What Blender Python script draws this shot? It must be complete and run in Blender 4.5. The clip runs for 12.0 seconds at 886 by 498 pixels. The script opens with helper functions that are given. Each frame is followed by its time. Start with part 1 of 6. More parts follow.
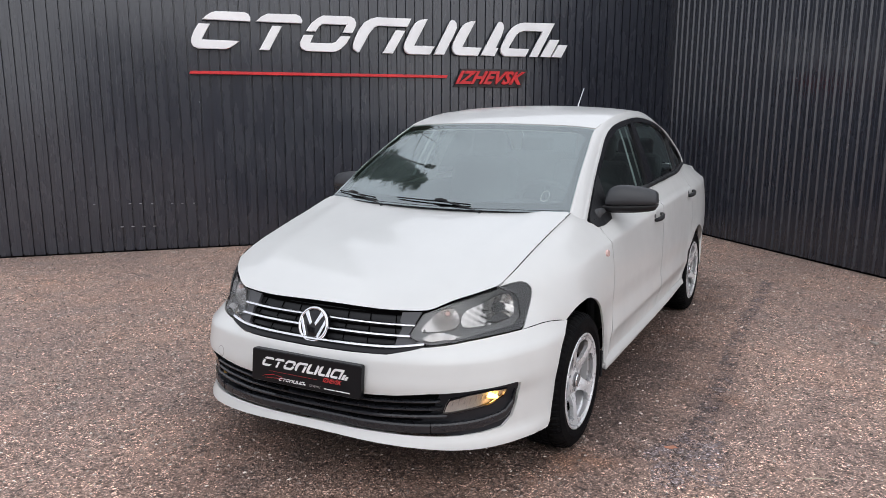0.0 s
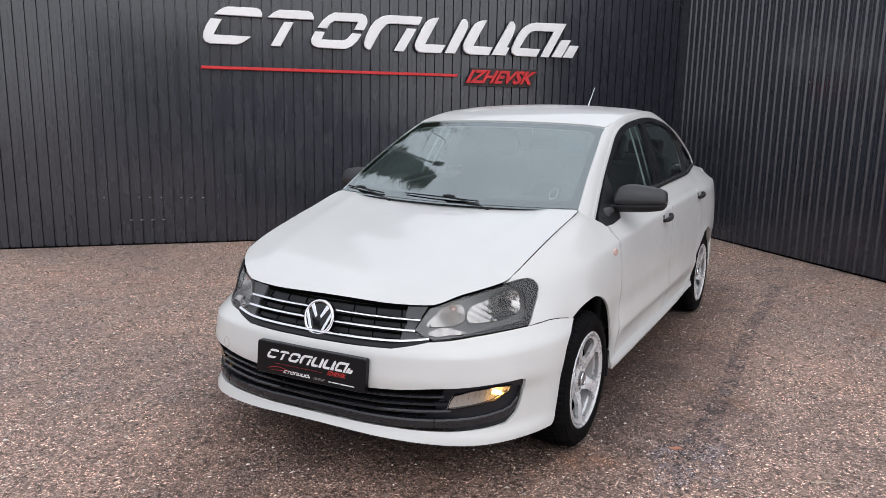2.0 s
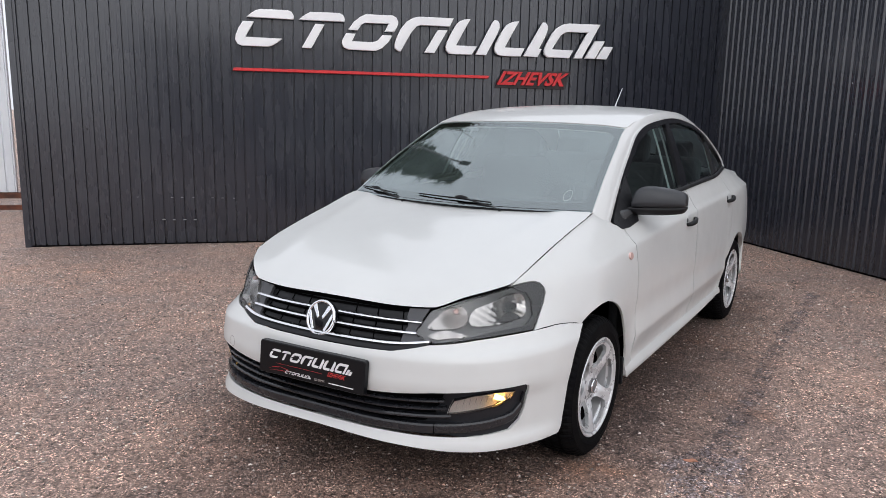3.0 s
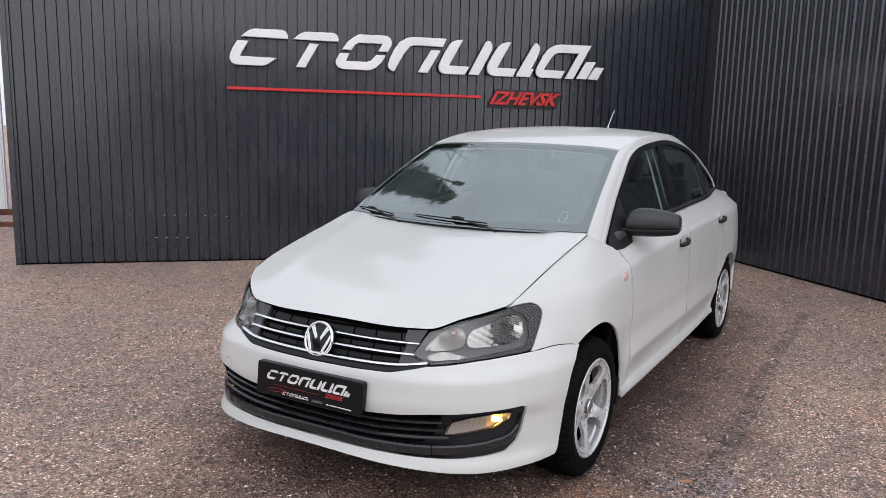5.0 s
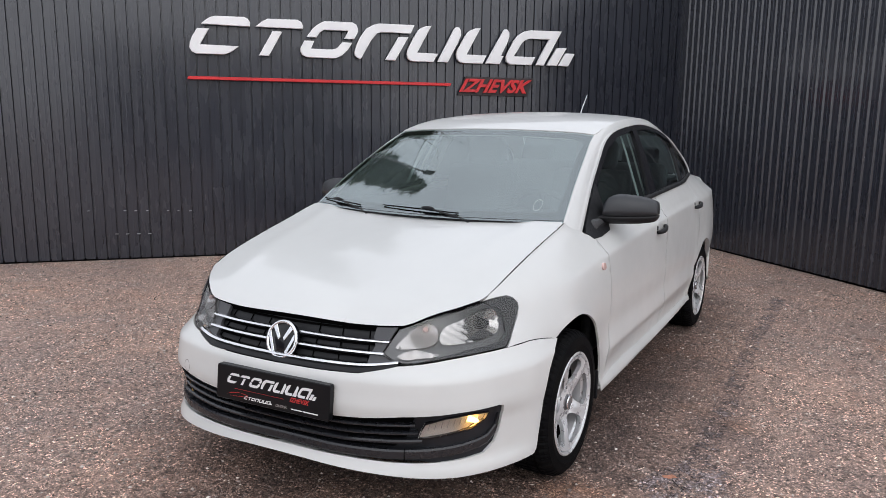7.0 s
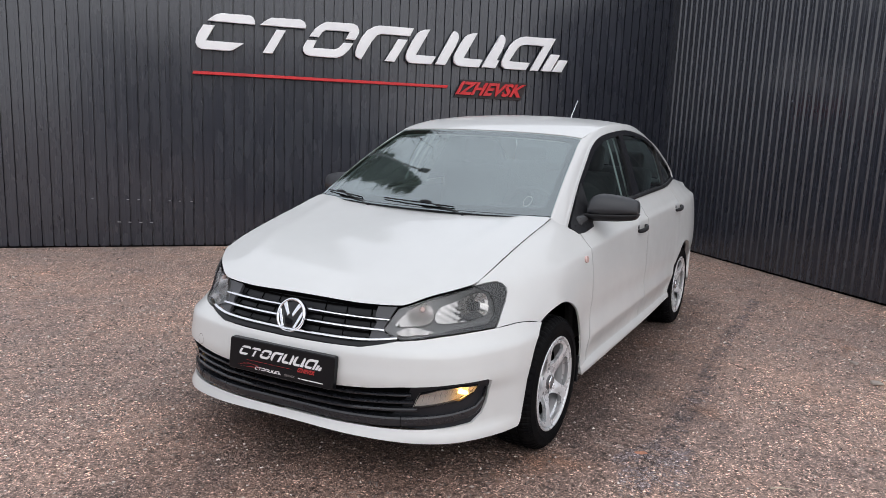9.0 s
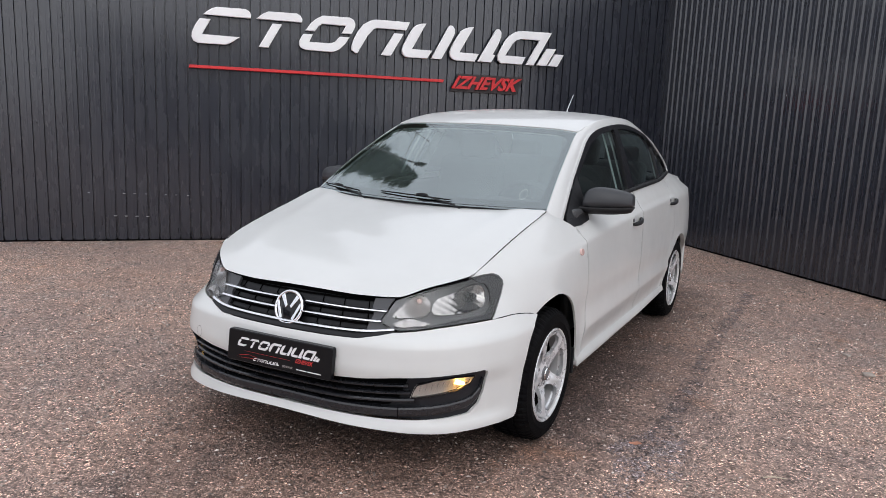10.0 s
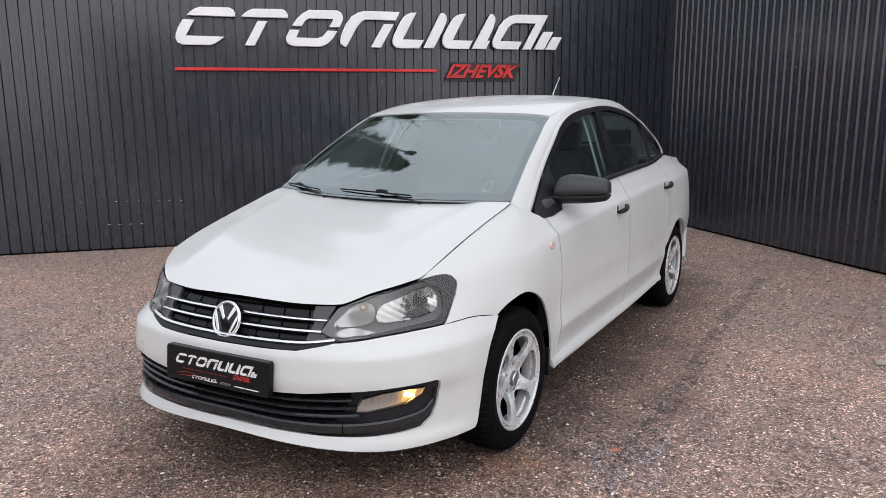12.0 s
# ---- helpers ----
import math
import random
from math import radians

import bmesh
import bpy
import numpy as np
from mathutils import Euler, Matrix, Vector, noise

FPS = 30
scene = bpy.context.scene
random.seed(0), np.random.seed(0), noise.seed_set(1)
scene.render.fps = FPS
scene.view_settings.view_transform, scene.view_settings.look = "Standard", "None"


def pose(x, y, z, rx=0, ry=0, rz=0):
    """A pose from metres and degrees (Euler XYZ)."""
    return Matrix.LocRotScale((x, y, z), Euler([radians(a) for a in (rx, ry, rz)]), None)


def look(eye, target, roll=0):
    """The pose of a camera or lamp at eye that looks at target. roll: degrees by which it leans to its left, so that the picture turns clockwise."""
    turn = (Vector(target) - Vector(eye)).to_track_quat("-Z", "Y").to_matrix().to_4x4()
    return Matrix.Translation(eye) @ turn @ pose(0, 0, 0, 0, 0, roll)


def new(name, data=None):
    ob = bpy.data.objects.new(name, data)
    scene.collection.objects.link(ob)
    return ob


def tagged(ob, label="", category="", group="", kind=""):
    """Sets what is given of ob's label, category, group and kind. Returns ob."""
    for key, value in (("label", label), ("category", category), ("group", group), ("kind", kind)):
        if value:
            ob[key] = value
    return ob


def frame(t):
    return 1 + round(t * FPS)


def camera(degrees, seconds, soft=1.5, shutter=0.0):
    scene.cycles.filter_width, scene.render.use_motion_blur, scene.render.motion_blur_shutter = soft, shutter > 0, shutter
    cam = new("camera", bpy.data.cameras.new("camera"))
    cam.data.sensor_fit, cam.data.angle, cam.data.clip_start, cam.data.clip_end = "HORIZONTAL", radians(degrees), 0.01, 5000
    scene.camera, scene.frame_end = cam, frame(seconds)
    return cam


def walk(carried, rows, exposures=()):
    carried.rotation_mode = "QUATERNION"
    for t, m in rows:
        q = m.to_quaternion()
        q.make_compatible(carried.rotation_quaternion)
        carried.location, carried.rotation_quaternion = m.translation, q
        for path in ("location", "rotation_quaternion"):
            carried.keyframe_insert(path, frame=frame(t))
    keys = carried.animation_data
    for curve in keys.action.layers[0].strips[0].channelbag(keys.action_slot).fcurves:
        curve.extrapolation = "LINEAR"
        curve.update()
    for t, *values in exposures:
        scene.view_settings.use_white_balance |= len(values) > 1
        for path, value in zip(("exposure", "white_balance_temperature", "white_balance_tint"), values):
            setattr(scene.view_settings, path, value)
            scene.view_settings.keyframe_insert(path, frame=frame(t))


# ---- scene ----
from mathutils.geometry import delaunay_2d_cdt, tessellate_polygon

cam = camera(62.69, 12.0, 0.8)
PATH = [
    (0, (1.7128, -2.8764, 1.4249), (0.7682, -1.1534, 1.0521), 0.15),
    (0.5, (1.7059, -2.8652, 1.4243), (0.7786, -1.1324, 1.0536), 0.34),
    (1, (1.6983, -2.8455, 1.4118), (0.7808, -1.1076, 1.0403), 0.62),
    (1.5, (1.7003, -2.8553, 1.4070), (0.7705, -1.1244, 1.0336), 0.77),
    (2, (1.7144, -2.8721, 1.4026), (0.7509, -1.1592, 1.0315), 1.04),
    (2.5, (1.7325, -2.8518, 1.3903), (0.7185, -1.1677, 1.0218), 1.15),
    (3, (1.8066, -2.7532, 1.3858), (0.7450, -1.0977, 1.0223), 1.13),
    (5, (1.7908, -2.7831, 1.4070), (0.7474, -1.1068, 1.0891), 1.38),
    (5.5, (1.7111, -2.8326, 1.3995), (0.7047, -1.1338, 1.0810), 1.55),
    (6, (1.6811, -2.8016, 1.3949), (0.6984, -1.0904, 1.0693), 1.36),
    (6.5, (1.6875, -2.7251, 1.3924), (0.7137, -1.0105, 1.0579), 1.03),
    (7, (1.7205, -2.6489, 1.3851), (0.7435, -0.9374, 1.0443), 0.66),
    (9, (1.8277, -2.8874, 1.3778), (0.8739, -1.1620, 1.0412), 2.37),
    (9.5, (1.8337, -2.8986, 1.3767), (0.8866, -1.1706, 1.0349), 2.73),
    (10, (1.8376, -2.9124, 1.3722), (0.8957, -1.1832, 1.0221), 2.43),
    (10.5, (1.8454, -2.9274, 1.3731), (0.9010, -1.2010, 1.0159), 1.50),
    (11, (1.8534, -2.9107, 1.3773), (0.8954, -1.1927, 1.0158), 0.49),
    (11.5, (1.9143, -2.7731, 1.3785), (0.9318, -1.0699, 1.0123), -0.26),
    (12, (1.9914, -2.5652, 1.3656), (0.9827, -0.8788, 0.9931), -0.43),
]
walk(cam, [(t, look(eye, target, roll)) for t, eye, target, roll in PATH],
     exposures=[(0.0, 0.0), (2.0, 0.0), (3.0, -0.05), (5.0, -0.10), (6.0, -0.06), (7.0, -0.03), (9.5, -0.06), (10.5, 0.02), (11.0, 0.04), (12.0, 0.0)])

# ---- world and light: a bright overcast sky ----
world = bpy.data.worlds.new("overcast_sky")
scene.world = world
world.use_nodes = True
wn, wl = world.node_tree.nodes, world.node_tree.links
sky = wn.new("ShaderNodeTexSky")
sky.sky_type, sky.sun_disc = "NISHITA", False
sky.sun_elevation, sky.sun_rotation = radians(42), radians(137)
sky.air_density, sky.dust_density = 1.0, 4.0
grey = wn.new("ShaderNodeHueSaturation")
grey.inputs["Saturation"].default_value = 0.15
wl.new(sky.outputs[0], grey.inputs["Color"])
wl.new(grey.outputs[0], wn["Background"].inputs["Color"])
wn["Background"].inputs["Strength"].default_value = 0.04
cloud = wn.new("ShaderNodeBackground")
cloud.inputs["Color"].default_value = (0.94, 0.98, 1.08, 1)
cloud.inputs["Strength"].default_value = 0.92
both = wn.new("ShaderNodeAddShader")
wl.new(wn["Background"].outputs[0], both.inputs[0])
wl.new(cloud.outputs[0], both.inputs[1])
wl.new(both.outputs[0], wn["World Output"].inputs["Surface"])
sun_data = bpy.data.lights.new("sun", "SUN")
sun_data.energy, sun_data.angle, sun_data.color = 0.75, radians(110), (1.0, 0.98, 0.95)
sun = new("sun", sun_data)
sun.matrix_world = look((6, -6.5, 8), (0, 0, 0))


# ---- materials ----
def material(name, base=(0.5, 0.5, 0.5), rough=0.5, metal=0.0, coat=0.0, spec=0.5):
    m = bpy.data.materials.new(name)
    m.use_nodes = True
    b = m.node_tree.nodes["Principled BSDF"]
    b.inputs["Base Color"].default_value = (*base, 1)
    b.inputs["Roughness"].default_value, b.inputs["Metallic"].default_value = rough, metal
    b.inputs["Coat Weight"].default_value, b.inputs["Specular IOR Level"].default_value = coat, spec
    b.inputs["Coat Roughness"].default_value = 0.03
    return m


def node(m, kind, **values):
    n = m.node_tree.nodes.new(kind)
    for key, value in values.items():
        n.inputs[key.replace("_", " ")].default_value = value
    return n


def join(m, a, b):
    m.node_tree.links.new(a, b)


def shader(m):
    return m.node_tree.nodes["Principled BSDF"]


def coords(m, scale=(1, 1, 1)):
    t = m.node_tree.nodes.new("ShaderNodeTexCoord")
    p = node(m, "ShaderNodeMapping", Scale=scale)
    join(m, t.outputs["Object"], p.inputs["Vector"])
    return p.outputs[0]


def noise_node(m, vec, scale, detail=4.0, rough=0.55):
    n = node(m, "ShaderNodeTexNoise", Scale=scale, Detail=detail, Roughness=rough)
    join(m, vec, n.inputs["Vector"])
    return n.outputs["Fac"]


def ramp(m, fac, stops):
    r = m.node_tree.nodes.new("ShaderNodeValToRGB")
    e = r.color_ramp.elements
    while len(e) < len(stops):
        e.new(0.5)
    for i, (pos, col) in enumerate(stops):
        e[i].position, e[i].color = pos, (*col, 1) if len(col) == 3 else (col[0],) * 3 + (1,)
    join(m, fac, r.inputs[0])
    return r.outputs[0]


def mixed(m, fac, a, b, how="MIX"):
    n = m.node_tree.nodes.new("ShaderNodeMix")
    n.data_type, n.blend_type = "RGBA", how
    for value, socket in ((fac, n.inputs["Factor"]), (a, n.inputs["A"]), (b, n.inputs["B"])):
        if isinstance(value, (int, float)):
            socket.default_value = value
        elif isinstance(value, tuple):
            socket.default_value = (*value, 1)
        else:
            join(m, value, socket)
    return n.outputs["Result"]


def bumped(m, height, strength, distance):
    n = node(m, "ShaderNodeBump", Strength=strength, Distance=distance)
    join(m, height, n.inputs["Height"])
    join(m, n.outputs[0], shader(m).inputs["Normal"])


def varied(m, vec, scale, low, high, socket="Roughness"):
    join(m, ramp(m, noise_node(m, vec, scale), [(0.35, (low,)), (0.65, (high,))]), shader(m).inputs[socket])


def tinted(m, vec, scale, a, b, lo=0.35, hi=0.65):
    c = ramp(m, noise_node(m, vec, scale, 6), [(lo, a), (hi, b)])
    join(m, c, shader(m).inputs["Base Color"])
    return c


def glass(name, tint, gloss=1.5, rough=0.0, pale_film=0.0, sheen=(0.97, 0.97, 0.97)):
    """A thin pane: it lets light straight through, tinted, and mirrors the more the flatter it is seen."""
    m = bpy.data.materials.new(name)
    m.use_nodes = True
    t = m.node_tree
    t.nodes.remove(t.nodes["Principled BSDF"])
    clear, shine, mix, fr = (t.nodes.new(k) for k in ("ShaderNodeBsdfTransparent", "ShaderNodeBsdfGlossy", "ShaderNodeMixShader", "ShaderNodeFresnel"))
    clear.inputs[0].default_value = (*tint, 1)
    shine.inputs["Color"].default_value = (*sheen, 1)
    shine.inputs["Roughness"].default_value = rough
    fr.inputs["IOR"].default_value = gloss
    t.links.new(fr.outputs[0], mix.inputs[0])
    t.links.new(clear.outputs[0], mix.inputs[1])
    t.links.new(shine.outputs[0], mix.inputs[2])
    last = mix.outputs[0]
    # a pale diffuse layer that paints extra brightness over the pane
    if pale_film:
        film, over = t.nodes.new("ShaderNodeBsdfDiffuse"), t.nodes.new("ShaderNodeMixShader")
        film.inputs[0].default_value = (0.72, 0.76, 0.78, 1)
        veil = noise_node(m, coords(m), 1.6, 3)
        join(m, ramp(m, veil, [(0.35, (0.2 * pale_film,)), (0.65, (2.2 * pale_film,))]), over.inputs[0])
        t.links.new(last, over.inputs[1])
        t.links.new(film.outputs[0], over.inputs[2])
        last = over.outputs[0]
    t.links.new(last, t.nodes["Material Output"].inputs[0])
    return m


PAINT = material("white_car_paint", (0.80, 0.80, 0.81), 0.35, coat=0.6, spec=0.35)
v = coords(PAINT)
tinted(PAINT, v, 2.2, (0.60, 0.606, 0.602), (0.638, 0.645, 0.640))
varied(PAINT, v, 9, 0.28, 0.42)
# near-black that puts the shade of gaps and hollows into the colour
SHUT = material("dark_gap", (0.003, 0.003, 0.0032), 1.0, spec=0.0)
PLASTIC = material("grained_black_plastic", (0.010, 0.0105, 0.0125), 0.42, spec=0.30)
v = coords(PLASTIC)
bumped(PLASTIC, noise_node(PLASTIC, v, 900, 2), 0.25, 0.001)
varied(PLASTIC, v, 14, 0.42, 0.6)
SLAT = material("satin_black_slat", (0.014, 0.015, 0.019), 0.26, coat=0.3, spec=0.45)
v = coords(SLAT)
varied(SLAT, v, 16, 0.22, 0.34)
MASK_PLASTIC = material("satin_grey_plastic", (0.013, 0.014, 0.018), 0.38, spec=0.35)
v = coords(MASK_PLASTIC)
varied(MASK_PLASTIC, v, 14, 0.36, 0.5)
bumped(MASK_PLASTIC, noise_node(MASK_PLASTIC, v, 900, 2), 0.2, 0.001)
MIRROR_SHELL = material("dark_mirror_shell", (0.026, 0.028, 0.033), 0.40, spec=0.5)
v = coords(MIRROR_SHELL)
varied(MIRROR_SHELL, v, 30, 0.36, 0.48)
GLOSS_BLACK = material("gloss_black", (0.008, 0.008, 0.010), 0.16, coat=0.3, spec=0.25)
v = coords(GLOSS_BLACK)
varied(GLOSS_BLACK, v, 20, 0.12, 0.24)
CHROME = material("chrome", (0.82, 0.82, 0.84), 0.12, 1.0)
v = coords(CHROME)
varied(CHROME, v, 30, 0.08, 0.2)
ALLOY = material("silver_alloy", (0.66, 0.67, 0.69), 0.30, 0.35, coat=0.5)
v = coords(ALLOY)
varied(ALLOY, v, 25, 0.24, 0.36)
BARREL = material("dull_wheel_barrel", (0.46, 0.46, 0.47), 0.45, 0.4)
RUBBER = material("tyre_rubber", (0.005, 0.005, 0.006), 0.6, spec=0.035)
v = coords(RUBBER)
tinted(RUBBER, v, 12, (0.0035, 0.0035, 0.0045), (0.007, 0.007, 0.0072))
bumped(RUBBER, noise_node(RUBBER, v, 260), 0.3, 0.002)
STEEL = material("dark_steel", (0.12, 0.12, 0.125), 0.5, 0.8)
REFLECTOR = material("lamp_reflector", (0.44, 0.43, 0.42), 0.20, 1.0)
LAMP_EDGE = material("slate_lamp_surround", (0.018, 0.019, 0.023), 0.3, spec=0.4)
BEZEL = material("grey_lamp_bezel", (0.150, 0.152, 0.158), 0.34)
LAMP_CUP = material("pale_lamp_cup", (0.58, 0.56, 0.55), 0.26, 0.6)
FOG_BOWL = material("bright_lamp_bowl", (0.86, 0.82, 0.77), 0.3, 0.25)
LENS = glass("lamp_lens", (0.95, 0.95, 0.95), 1.55)
WINDSCREEN = glass("windscreen_glass", (0.62, 0.76, 0.73), 3.5, pale_film=0.003, sheen=(0.90, 0.99, 1.0))
# pale film that paints in the brighter middle of the windscreen
BRIGHT_FILM = glass("inner_bright_film", (1.0, 1.0, 1.0), 1.0, pale_film=0.055)
SIDEGLASS = glass("side_glass", (0.70, 0.82, 0.80), 1.36)
AMBER = material("amber_bulb_glass", (0.9, 0.45, 0.08), 0.2)
shader(AMBER).inputs["Emission Color"].default_value = (1.0, 0.52, 0.12, 1)
shader(AMBER).inputs["Emission Strength"].default_value = 11.0
RED_LENS = material("red_lamp_lens", (0.35, 0.012, 0.012), 0.15, coat=1.0)
PINK_LENS = material("side_marker_lens", (0.70, 0.48, 0.44), 0.12, coat=1.0)
FABRIC = material("dark_seat_fabric", (0.075, 0.08, 0.085), 0.9)
v = coords(FABRIC)
bumped(FABRIC, noise_node(FABRIC, v, 500), 0.3, 0.002)
TRIM = material("light_grey_trim", (0.74, 0.76, 0.73), 0.7)
PILLAR_TRIM = material("grey_pillar_trim", (0.34, 0.37, 0.36), 0.7)
END_GREY = material("grey_grille_end", (0.050, 0.051, 0.057), 0.4)
CAP = material("grey_wheel_cap", (0.20, 0.20, 0.21), 0.4, 0.5)
DASH = material("dashboard_plastic", (0.05, 0.052, 0.056), 0.6)
PLATE = material("black_plate", (0.004, 0.0045, 0.006), 0.3, coat=0.15, spec=0.2)
PLATE_WHITE = material("plate_print_white", (0.75, 0.75, 0.76), 0.5)
PLATE_RED = material("plate_print_red", (0.50, 0.03, 0.03), 0.5)

SHEET = material("dark_grey_profiled_sheet", (0.020, 0.021, 0.025), 0.34, coat=0.7, spec=0.5)
shader(SHEET).inputs["Coat Roughness"].default_value = 0.15
v = coords(SHEET)
c = ramp(SHEET, noise_node(SHEET, v, 1.3, 5), [(0.3, (0.014, 0.016, 0.024)), (0.7, (0.022, 0.025, 0.036))])
streak = noise_node(SHEET, coords(SHEET, (40, 40, 0.8)), 1.0, 3)
join(SHEET, mixed(SHEET, streak, c, (0.025, 0.028, 0.039)), shader(SHEET).inputs["Base Color"])
varied(SHEET, coords(SHEET, (9, 9, 2)), 1.0, 0.22, 0.32)
bumped(SHEET, noise_node(SHEET, coords(SHEET, (6, 6, 1.5)), 1.0, 2), 0.12, 0.02)
SHEET_EDGE = material("sheet_edge", (0.05, 0.05, 0.055), 0.5, 0.3)
BARE_EDGE = material("bare_cut_edge", (0.34, 0.35, 0.37), 0.45, 0.4)
SIGN_WHITE = material("white_sign_acrylic", (0.80, 0.80, 0.82), 0.35)
v = coords(SIGN_WHITE)
tinted(SIGN_WHITE, v, 3.0, (0.82, 0.82, 0.835), (0.90, 0.90, 0.91))
SIGN_RED = material("red_sign_plastic", (0.62, 0.025, 0.03), 0.4)
v = coords(SIGN_RED)
tinted(SIGN_RED, v, 4.0, (0.54, 0.02, 0.025), (0.66, 0.03, 0.035))
SIGN_BACK = material("dark_sign_back", (0.03, 0.022, 0.024), 0.5)
RUST = material("rusty_red_iron", (0.16, 0.05, 0.03), 0.85)
v = coords(RUST)
tinted(RUST, v, 7, (0.20, 0.065, 0.035), (0.07, 0.03, 0.022))
WHITE_SHEET = material("white_profiled_sheet", (0.72, 0.75, 0.80), 0.5)
v = coords(WHITE_SHEET)
tinted(WHITE_SHEET, v, 1.5, (0.66, 0.69, 0.74), (0.76, 0.79, 0.83))
LEAF = material("dry_leaf", (0.42, 0.19, 0.12), 0.7)
TWIG = material("pale_dry_twig", (0.55, 0.47, 0.37), 0.8)
PALE_STONE = material("pale_stone", (0.50, 0.45, 0.40), 0.8)
v = coords(PALE_STONE)
tinted(PALE_STONE, v, 30, (0.30, 0.26, 0.23), (0.46, 0.41, 0.37))
BARK = material("bark", (0.07, 0.05, 0.038), 0.9)
NEEDLE = material("dark_conifer_needles", (0.035, 0.06, 0.032), 0.8)
v = coords(NEEDLE)
tinted(NEEDLE, v, 3, (0.022, 0.042, 0.022), (0.05, 0.08, 0.04))
LAMP_GREY = material("lamp_post_paint", (0.10, 0.10, 0.105), 0.5)

# damp asphalt with worn-out stone
def asphalt(name, gain, patchy=None):
    """Small stones bedded in brown binder, some bright, some pitted out, in damp and dry, brown and grey patches, with
    the car's shade painted in; patchy: the share that covers.
    """
    m = material(name, (0.1, 0.09, 0.08), 0.5)
    v = coords(m)
    warp = node(m, "ShaderNodeTexNoise", Scale=60.0, Detail=2.0)
    join(m, v, warp.inputs["Vector"])
    bent = mixed(m, 0.008, v, warp.outputs["Color"], "ADD")
    big, mid = noise_node(m, v, 0.55, 5, 0.6), noise_node(m, v, 3.2, 5, 0.6)
    coarse = node(m, "ShaderNodeTexVoronoi", Scale=88.0, Randomness=1.0)
    fine = node(m, "ShaderNodeTexVoronoi", Scale=210.0, Randomness=1.0)
    join(m, bent, coarse.inputs["Vector"])
    join(m, bent, fine.inputs["Vector"])
    hue_c = ramp(m, coarse.outputs["Color"], [(0.16, (0.045, 0.034, 0.030)), (0.34, (0.115, 0.090, 0.080)), (0.60, (0.185, 0.146, 0.130)), (0.72, (0.28, 0.225, 0.20)), (0.83, (0.62, 0.545, 0.49))])
    hue_f = ramp(m, fine.outputs["Color"], [(0.16, (0.040, 0.031, 0.028)), (0.34, (0.115, 0.090, 0.081)), (0.62, (0.180, 0.142, 0.127)), (0.74, (0.29, 0.236, 0.21)), (0.85, (0.58, 0.51, 0.46))])
    pick = ramp(m, noise_node(m, v, 46, 3), [(0.46, (0,)), (0.56, (1,))])
    stone = mixed(m, pick, hue_f, hue_c)
    gap_c = ramp(m, coarse.outputs["Distance"], [(0.38, (1,)), (0.64, (0.32,))])
    gap_f = ramp(m, fine.outputs["Distance"], [(0.38, (1,)), (0.66, (0.42,))])
    gap = mixed(m, pick, gap_f, gap_c)
    col = mixed(m, 1.0, stone, gap, "MULTIPLY")
    # binder that still covers the stones here and there
    cover = ramp(m, mixed(m, 0.4, noise_node(m, v, 19, 4, 0.65), mid), [(0.48, (0,)), (0.64, (0.6,))])
    binder = ramp(m, noise_node(m, v, 330, 3), [(0.30, (0.095, 0.075, 0.067)), (0.70, (0.175, 0.140, 0.126))])
    col = mixed(m, cover, col, binder)
    tone = ramp(m, mixed(m, 0.35, big, mid), [(0.36, (0.70, 0.70, 0.74)), (0.50, (0.96, 0.92, 0.91)), (0.64, (1.16, 1.06, 1.0))])
    rusty = ramp(m, noise_node(m, v, 1.7, 4), [(0.60, (1, 1, 1)), (0.72, (1.0, 0.86, 0.74))])
    col = mixed(m, 1.0, mixed(m, 1.0, col, tone, "MULTIPLY"), rusty, "MULTIPLY")
    # pitted spots where the stones have broken out
    pits = ramp(m, mixed(m, 0.35, noise_node(m, v, 34, 4, 0.62), noise_node(m, v, 8, 3)), [(0.535, (1.08, 1.08, 1.08)), (0.60, (0.50, 0.49, 0.49))])
    col = mixed(m, 1.0, mixed(m, 1.0, col, pits, "MULTIPLY"), gain, "MULTIPLY")
    # the car's soft shade painted into the wet ground round it, with an uneven outline
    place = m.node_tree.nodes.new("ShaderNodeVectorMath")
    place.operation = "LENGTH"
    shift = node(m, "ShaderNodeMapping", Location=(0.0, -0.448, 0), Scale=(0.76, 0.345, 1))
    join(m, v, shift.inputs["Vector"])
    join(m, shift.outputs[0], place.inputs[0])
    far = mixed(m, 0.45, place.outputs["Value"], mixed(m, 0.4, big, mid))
    car_shade = ramp(m, far, [(0.60, (0.34, 0.33, 0.33)), (0.71, (0.66, 0.64, 0.63)), (0.82, (1, 1, 1))])
    col = mixed(m, 1.0, col, car_shade, "MULTIPLY")
    join(m, col, shader(m).inputs["Base Color"])
    rise = mixed(m, 0.35, gap, noise_node(m, v, 260, 2))
    bumped(m, rise, 1.0, 0.007)
    join(m, ramp(m, mixed(m, 0.5, big, mid), [(0.38, (0.36,)), (0.62, (0.66,))]), shader(m).inputs["Roughness"])
    shader(m).inputs["Specular IOR Level"].default_value = 0.35
    if patchy is not None:
        t = m.node_tree
        bare, mix = t.nodes.new("ShaderNodeBsdfTransparent"), t.nodes.new("ShaderNodeMixShader")
        join(m, ramp(m, mixed(m, 0.5, noise_node(m, v, 11, 4), noise_node(m, v, 60, 3)), [(patchy, (0,)), (patchy + 0.10, (1,))]), mix.inputs[0])
        join(m, bare.outputs[0], mix.inputs[1])
        join(m, shader(m).outputs[0], mix.inputs[2])
        join(m, mix.outputs[0], t.nodes["Material Output"].inputs[0])
    return m


